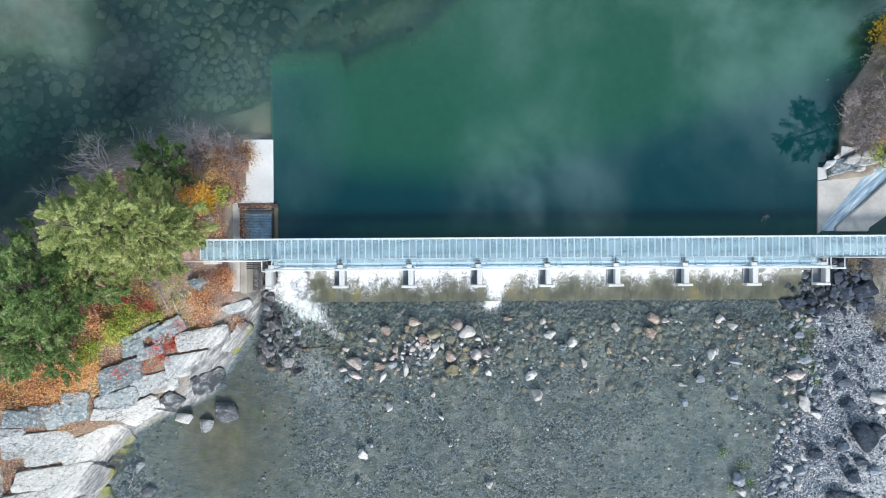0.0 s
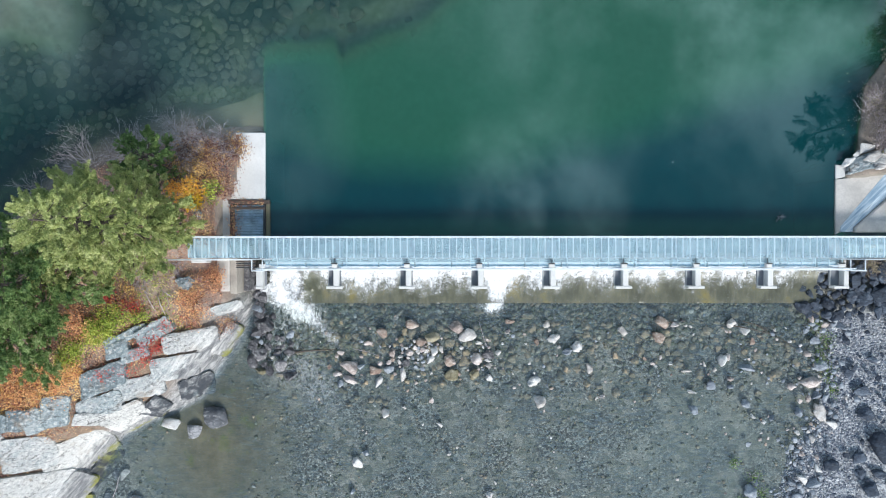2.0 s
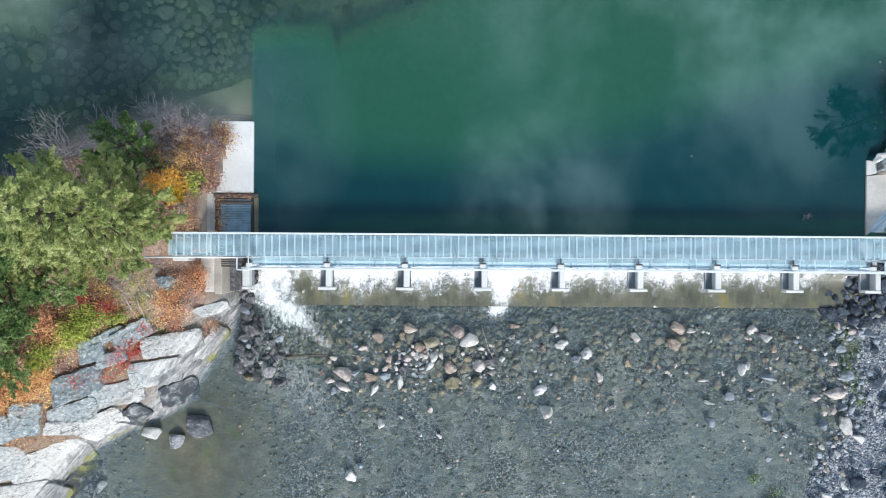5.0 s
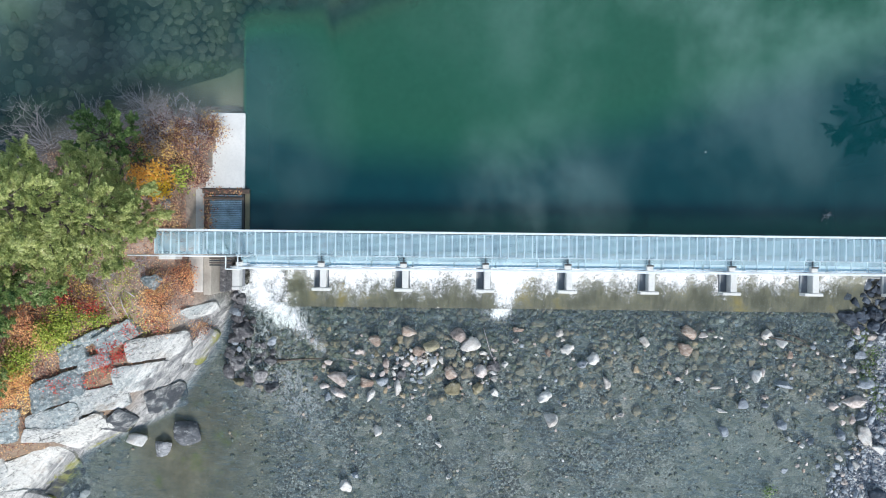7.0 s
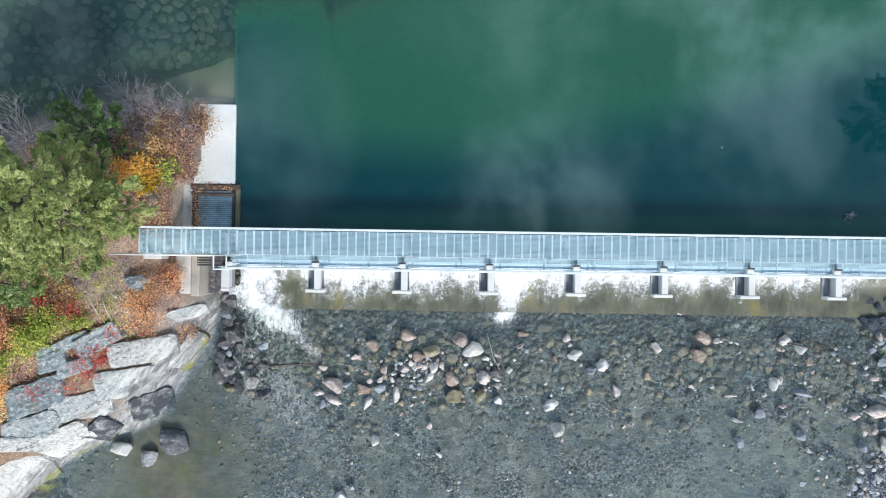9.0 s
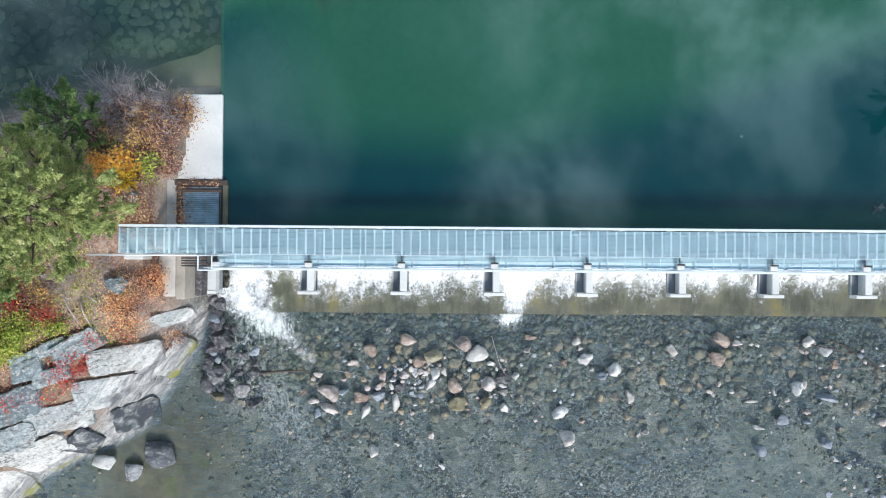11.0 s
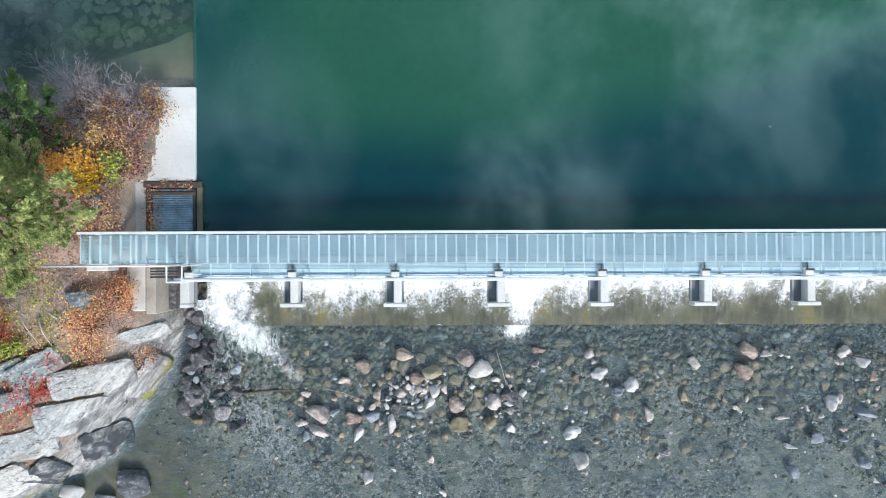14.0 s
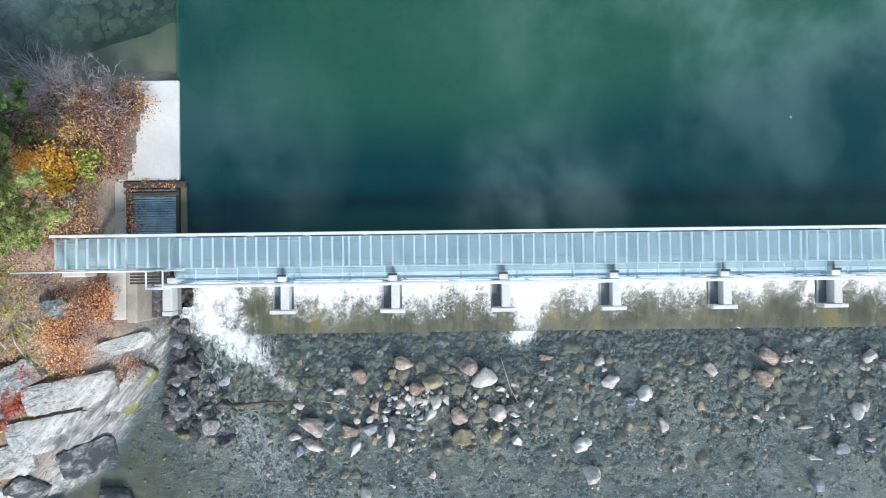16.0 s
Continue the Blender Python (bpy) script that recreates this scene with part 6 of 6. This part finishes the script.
for x, y, r, h, m, label in (
        (-16.45, -2.75, 0.6, 0.7, M_LIME, "lime-green shrub above the rock ledge"),
        (-17.5, -3.55, 0.6, 0.6, M_LIME, "lime-green shrub above the rock ledge"),
        (-15.8, -2.15, 0.55, 0.6, M_LIME, "yellow-green shrub above the rock ledge"),
        (-14.8, -2.15, 0.4, 0.5, M_LIME, "small yellow-green shrub on the bank"),
        (-15.0, -1.75, 0.4, 0.5, M_RED, "small red-leaved shrub on the bank"),
        (-15.9, -1.3, 0.25, 0.5, M_RED, "small red-leaved shrub under the trees"),
        (-14.85, -4.05, 0.34, 0.12, M_RED, "low red creeper in a rock cleft"),
        (-14.35, -3.55, 0.30, 0.12, M_RED, "low red creeper in a rock cleft"),
        (-12.65, -1.6, 0.75, 0.5, M_AUTUMN, "dense orange autumn shrub beside the abutment"),
        (-12.4, -0.8, 0.6, 0.45, M_RUSSET, "russet autumn shrub beside the abutment"),
        (-11.85, -0.55, 0.5, 0.5, M_AUTUMN, "orange autumn shrub beside the abutment"),
        (-13.1, -2.3, 0.55, 0.3, M_RUSSET, "low russet creeper above the rock ledge"),
        (-12.0, -2.75, 0.5, 0.2, M_RUSSET, "low russet creeper above the rock ledge"),
        (-15.6, -1.3, 0.8, 0.5, M_GOLD, "golden undergrowth on the bank"),
        (-17.0, -2.3, 0.75, 0.9, M_AUTUMN, "orange shrub among green trees"),
        (-18.1, -2.9, 0.7, 1.0, M_RUSSET, "russet shrub among green trees"),
        (-12.55, 3.2, 0.6, 1.7, M_FLAME, "bright orange autumn shrub by the pond"),
        (-12.05, 2.8, 0.33, 1.6, M_YELLOW, "bright yellow shrub by the pond"),
        (-11.2, 4.3, 0.75, 0.9, M_RUSSET, "russet brown shrub by the concrete wall"),
        (-12.3, 4.8, 0.95, 0.9, M_GOLD, "golden brown shrub at the pond edge"),
        (-11.65, 4.95, 0.5, 1.1, M_GOLD, "golden shrub at the pond edge"),
        (-10.85, 5.25, 0.6, 0.6, M_GOLD, "golden brown shrub overhanging the concrete wall"),
        (-11.8, 4.0, 0.5, 1.1, M_GOLD, "russet and gold shrub by the pond"),
        (-11.35, 3.25, 0.44, 0.9, M_LIME, "green-leaved shrub beside the concrete wall"),
        (-11.1, 3.4, 0.5, 0.6, M_RUSSET, "russet undergrowth beside the concrete wall"),
        (-12.9, 4.0, 0.6, 1.2, M_GOLD, "russet and gold shrub by the pond"),
        (-11.35, 2.35, 0.45, 0.55, M_RUSSET, "dark red undergrowth beside the concrete wall"),
        (-12.2, 1.8, 0.7, 0.6, M_RUSSET, "dark russet undergrowth by the footbridge"),
        (-18.1, -4.9, 0.75, 0.35, M_AUTUMN, "orange undergrowth along the rock ledge"),
        (-19.6, -5.2, 0.85, 0.4, M_AUTUMN, "orange undergrowth along the rock ledge"),
        (-20.9, -5.7, 0.6, 0.3, M_GOLD, "golden undergrowth along the rock ledge"),
        (-22.3, -6.0, 0.9, 0.4, M_AUTUMN, "orange undergrowth along the rock ledge"),
        (18.6, 0.0, 0.5, 0.5, M_DRY, "olive-brown bank shrub beside the riprap"),
        (19.3, 0.0, 0.9, 0.5, M_DRY, "dry brown shrub on the east bank"),
        (20.2, -2.8, 0.7, 0.5, M_DRY, "olive-brown shrub on the gravel bank"),
        (18.5, 9.3, 0.8, 0.9, M_DRY, "dry grey-brown shrub overhanging the pond"),
        (19.2, 9.9, 0.8, 1.0, M_DRY, "dry grey-brown shrub overhanging the pond"),
        (18.7, 6.9, 0.9, 0.9, M_DRY, "dry olive-brown shrub on the east bank"),
        (19.7, 7.9, 0.9, 0.9, M_DRY, "dry olive-brown shrub on the east bank"),
        (18.6, 5.7, 0.5, 0.6, M_AUTUMN, "small orange shrub on the east bank"),
        (18.6, 5.2, 0.8, 0.5, M_LIME, "olive grass tuft on the east bank"),
        (18.9, 10.6, 0.9, 1.4, M_YELLOW, "golden shrub overhanging the pond"),
        (19.6, 11.3, 0.9, 1.3, M_LIME, "olive-gold shrub overhanging the pond"),
        (19.0, 8.4, 0.8, 0.9, M_DRY, "dry grey-brown shrub on the east bank"),
        (18.0, 6.2, 0.7, 0.7, M_DRY, "dry grey-brown shrub on the east bank"),
        (17.6, 7.6, 0.7, 0.8, M_DRY, "dry grey-brown shrub at the pond edge"),
        (19.6, 9.2, 1.0, 0.9, M_LIME, "olive shrub on the east bank")):
    small = r < 0.45
    shrub(x, y, r, h, m, label, 420 if small else int((2100 if m in (M_RUSSET, M_GOLD) else 2600) * r), 0.085 if m in (M_YELLOW, M_LIME, M_FLAME) else 0.06, clumps=10 if small else int(44 * r), stems=14, stem_mat=M_TWIG if m in (M_DRY, M_RUSSET) else M_BARK)
for k, (x, y, r, h, dry) in enumerate(((-17.5, 4.5, 1.6, 1.5, 60), (-15.6, 5.1, 1.3, 1.1, 40), (-13.6, 5.9, 1.2, 1.2, 30), (-12.5, 5.6, 0.9, 0.9, 60), (-11.6, 5.7, 0.7, 0.9, 60), (-12.0, 4.7, 0.9, 1.2, 60), (-12.9, 4.6, 0.9, 1.2, 40), (-11.2, 4.9, 0.6, 1.0, 60), (-19.4, 2.9, 1.4, 1.2, 60), (-21.6, 0.7, 1.4, 1.2, 200))):
    bare_bush(x, y, r, h, "leafless grey twiggy bush at the pond edge", 50, k, dry)
for k, (x, y, r, h) in enumerate(((17.5, 6.9, 1.3, 1.1), (18.7, 7.6, 1.4, 1.2), (17.7, 5.6, 0.9, 0.8), (18.6, 6.3, 1.2, 1.0), (19.8, 6.6, 1.3, 1.1))):
    bare_bush(x, y, r, h, "purple-grey twiggy shrub with a few dry leaves", 70, 40 + k, 2000)

lx = np.column_stack([rng.uniform(-25, -10.6, 130000), rng.uniform(-8, 6, 130000)])
lz = lie(lx[:, 0], lx[:, 1])
bare = soft(1.3, 0.6, np.hypot((lx[:, 0] + 14.0) / 0.8, (lx[:, 1] + 1.6) / 1.1))
ok = (lz > 1.9) & (rng.random(len(lx)) < (f_litter(lx[:, 0], lx[:, 1], lz) * (0.65 + 0.35 * wave(lx[:, 0], lx[:, 1], 1.6)) + 0.04) * (1 - 0.75 * bare))
lx, lz = lx[ok], lz[ok]
pts = np.column_stack([lx, lz + 0.03 + 0.05 * rng.random(len(lx))])
band = rng.uniform(0, 1, 9000)
bx = -17.2 - 7.5 * band
by = -4.55 - 0.26 * (-17.2 - bx) + rng.normal(0, 0.5, 9000)
drift_pts = np.column_stack([bx, by, lie(bx, by) + 0.06 + 0.12 * rng.random(9000)])
M_DRIFT = leafy("drifted_leaf", [(0.0, (0.40, 0.17, 0.08)), (0.3, (0.78, 0.42, 0.16)), (0.6, (0.94, 0.66, 0.24)), (1.0, (0.97, 0.86, 0.52))], single=0.75)
drift = new("leaf_drift", leaf_mesh("leaf_drift", drift_pts, 0.075, M_DRIFT, 0.85, 0.65))
tagged(drift, "bright orange and yellow leaves drifted above the ledge", "leaf litter", "", "stuff")
M_FALLEN = leafy("fallen_leaf", [(0.0, (0.14, 0.06, 0.05)), (0.3, (0.36, 0.17, 0.12)), (0.55, (0.60, 0.33, 0.22)), (0.75, (0.82, 0.52, 0.32)), (0.9, (0.94, 0.74, 0.46)), (1.0, (0.92, 0.86, 0.72))], single=0.85)
litter = new("leaf_litter", leaf_mesh("leaf_litter", pts, 0.05, M_FALLEN, 0.9, 0.62))
tagged(litter, "fallen orange and brown autumn leaves", "leaf litter", "", "stuff")

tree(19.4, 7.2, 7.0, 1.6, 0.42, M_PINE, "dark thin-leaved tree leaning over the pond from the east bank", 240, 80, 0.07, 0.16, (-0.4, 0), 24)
for k, (x, y, r, h) in enumerate(((-12.9, 5.3, 1.1, 1.2), (-14.4, 5.0, 1.2, 1.3), (-11.9, 5.2, 0.7, 0.8), (-12.6, 3.9, 0.8, 1.0), (-14.6, -0.5, 0.6, 0.3), (-13.3, 0.2, 0.7, 0.3))):
    bare_bush(x, y, r, h, "tangle of bare pinkish grey twigs", 40, 60 + k, 60)
for k, (x, y, r) in enumerate(((16.75, -3.6, 0.3), (16.6, -4.4, 0.35), (16.9, -5.1, 0.3), (17.1, -6.0, 0.25), (13.2, -10.2, 0.35), (13.7, -11.0, 0.3), (12.9, -11.4, 0.25), (12.4, -9.6, 0.2), (16.3, -3.0, 0.3), (16.8, -4.0, 0.3), (16.5, -4.8, 0.25), (16.9, -5.6, 0.3))):
    weed = shrub(x, y, r, 0.16, M_DARKGREEN, "low green weed tuft at the water's edge", 140, 0.07, 5, None, "weed", 7)
    weed.location.z = max(weed.location.z, RIVER - 0.06)
snag = bare_bush(13.26, 2.05, 0.35, 0.3, "dead twiggy branch caught in the pond", 9, 77, 14, "driftwood_branch")
snag.location.z = POOL - 0.06

for x, y, a, b, t in ((17.3, 4.75, 1.3, 0.6, 0.4), (18.3, 5.7, 1.1, 0.5, 0.2), (19.2, 6.1, 0.8, 0.5, 0.7), (16.7, 4.9, 0.5, 0.4, 1.2)):
    set_rock("rock", BROKEN[int(x * 10) % 8], x, y, a, b, t, "pale rock slab on the east bank", "rock", "bank rocks", 0.1, 0.6)
set_rock("rock", broken_rock(301, M_BLUELEDGE), -13.0, -0.75, 1.1, 0.8, 0.2, "pale lichened rock among fallen leaves", "rock", "bank rocks", 0.12, 0.6)
set_rock("rock", broken_rock(302, M_BLUELEDGE), -12.3, 2.35, 0.6, 0.9, 0.3, "pale lichened rock among fallen leaves", "rock", "bank rocks", 0.15, 0.6)
jx, jy = rng.uniform(-25, -11.2, 70000), rng.uniform(-12, -1.4, 70000)
back = (np.interp(jy, WEST_Y, WEST_X) - jx) * 0.74
ok = ~on_slab(jx, jy, 0.97) & (back > 1.5) & (back < 4.8) & (rng.random(len(jx)) < 0.12 + 0.6 * soft(1.6, 3.2, back))
jx, jy = jx[ok], jy[ok]
joint = new("joint_litter", leaf_mesh("joint_litter", np.column_stack([jx, jy, lie(jx, jy) - 0.05 + 0.16 * rng.random(len(jx))]), 0.075, M_RUSSET, 0.85, 0.6))
tagged(joint, "brown and ochre leaves and moss filling the ledge joints", "leaf litter", "", "stuff")
cx = np.concatenate([rng.normal(a, 0.2, 80) for a in (-14.9, -14.3, -15.4, -13.9, -16.4, -14.7, -13.1)])
cy = np.concatenate([rng.normal(a, 0.16, 80) for a in (-3.9, -3.2, -4.6, -2.6, -4.7, -3.5, -2.5)])
fallen = new("fallen_leaves", leaf_mesh("fallen_leaves", np.column_stack([cx, cy, lie(cx, cy) + 0.30 + 0.04 * rng.random(len(cx))]), 0.07, M_RED, 0.9, 0.6))
tagged(fallen, "red and russet leaves caught in the ledge joints", "leaf litter", "", "stuff")

tufts = np.concatenate([np.column_stack([rng.normal(a, 0.22, 70), rng.normal(b, 0.18, 70)]) for a, b in zip(rng.uniform(-16.6, -13.4, 46), rng.uniform(-2.9, 0.6, 46))])
tufts = tufts[~on_slab(tufts[:, 0], tufts[:, 1])]
grass = new("grass_tufts", leaf_mesh("grass_tufts", np.column_stack([tufts, lie(tufts[:, 0], tufts[:, 1]) + 0.05 + 0.12 * rng.random(len(tufts))]), 0.07, M_LIME, 0.5, 0.4))
tagged(grass, "sparse yellow-green grass and weeds on the littered bank", "grass", "", "stuff")

# leaves blown onto the abutment and the gate
ex = np.concatenate([-11.45 + np.abs(rng.normal(0, 0.22, 160)), rng.normal(-10.95, 0.14, 240), rng.uniform(-11.1, -9.6, 120)])
ey = np.concatenate([rng.uniform(3.0, 5.9, 160), rng.uniform(1.3, 2.7, 240), rng.normal(2.82, 0.1, 120)])
ez = np.where(ey < 2.72, 2.0, np.where(ey < 2.95, 2.05, 1.985)) + 0.02 * rng.random(len(ex))
blown = new("blown_leaves", leaf_mesh("blown_leaves", np.column_stack([ex, ey, ez]), 0.07, M_RUSSET, 0.92, 0.6))
tagged(blown, "dry brown leaves blown onto the concrete and gate", "leaf litter", "", "stuff")
for x, y, a, b, t in ((16.4, 4.6, 0.9, 0.5, 0.5), (17.0, 5.2, 1.0, 0.6, 0.3), (17.9, 5.0, 1.1, 0.6, 0.6), (18.5, 4.7, 0.7, 0.5, 0.8), (17.5, 4.3, 0.6, 0.4, 0.2), (19.0, 5.3, 0.8, 0.5, 0.5)):
    set_rock("rock", BROKEN[int(x * 7) % 8], x, y, a, b, t, "pale rock slab on the east bank", "rock", "bank rocks", 0.12, 0.6)


def stick(points, radius, label, mat=M_BARK):
    ob = part("driftwood_branch", tube(points, [radius * (1 - 0.6 * k / (len(points) - 1)) for k in range(len(points))], 6), mat, None, "", True)
    return tagged(ob, label, "branch", "driftwood")


stick([(-8.9, -4.23, 0.0), (-7.9, -4.14, 0.03), (-6.8, -4.09, 0.0)], 0.06, "half-drowned log lying across the shallows")
for a, b, r in (((12.2, -2.95), (14.0, -3.35), 0.035), ((12.7, -2.75), (13.9, -3.15), 0.025), ((13.3, -2.9), (14.3, -3.6), 0.02), ((14.3, -3.45), (15.5, -4.3), 0.02)):
    stick([(a[0], a[1], 0.06), ((a[0] + b[0]) / 2, (a[1] + b[1]) / 2 + 0.05, 0.12), (b[0], b[1], 0.05)], r, "thin dead branch stranded in the shallows")
for a, b in (((-17.2, -10.2), (-17.5, -11.2)), ((-14.5, -1.0), (-14.15, -2.0)), ((-14.0, -1.2), (-13.8, -2.2)), ((-14.9, -0.7), (-14.2, -1.3)), ((-13.5, -1.3), (-13.9, -1.0))):
    za, zb = float(lie(*a)) + 0.1, float(lie(*b)) + 0.1
    stick([(a[0], a[1], max(za, 0.1)), ((a[0] + b[0]) / 2 + 0.05, (a[1] + b[1]) / 2, max(za, zb, 0.1)), (b[0], b[1], max(zb, 0.1))], 0.022, "pale dead stick on the bank", M_TWIG)
leaf_bm = bmesh.new()
bmesh.ops.create_icosphere(leaf_bm, subdivisions=1, radius=0.028, matrix=Matrix.Diagonal((1.2, 0.8, 0.35, 1)))
float_leaf = part("floating_leaf", leaf_bm, M_BOULDER)
float_leaf.location = (8.62, 4.62, POOL + 0.01)
tagged(float_leaf, "small pale leaf floating on the still pond", "leaf")
for line in (((0.05, -2.70), (0.17, -3.13), (0.40, -3.92)), ((-5.98, -4.03), (-5.24, -4.18), (-4.51, -4.45)), ((0.38, -3.77), (0.58, -4.18)), ((-2.51, -3.74), (-2.76, -4.38))):
    stick([(x, y, 0.14 + 0.05 * k) for k, (x, y) in enumerate(line)], 0.016, "thin pale twig lodged among river stones", M_TWIG)
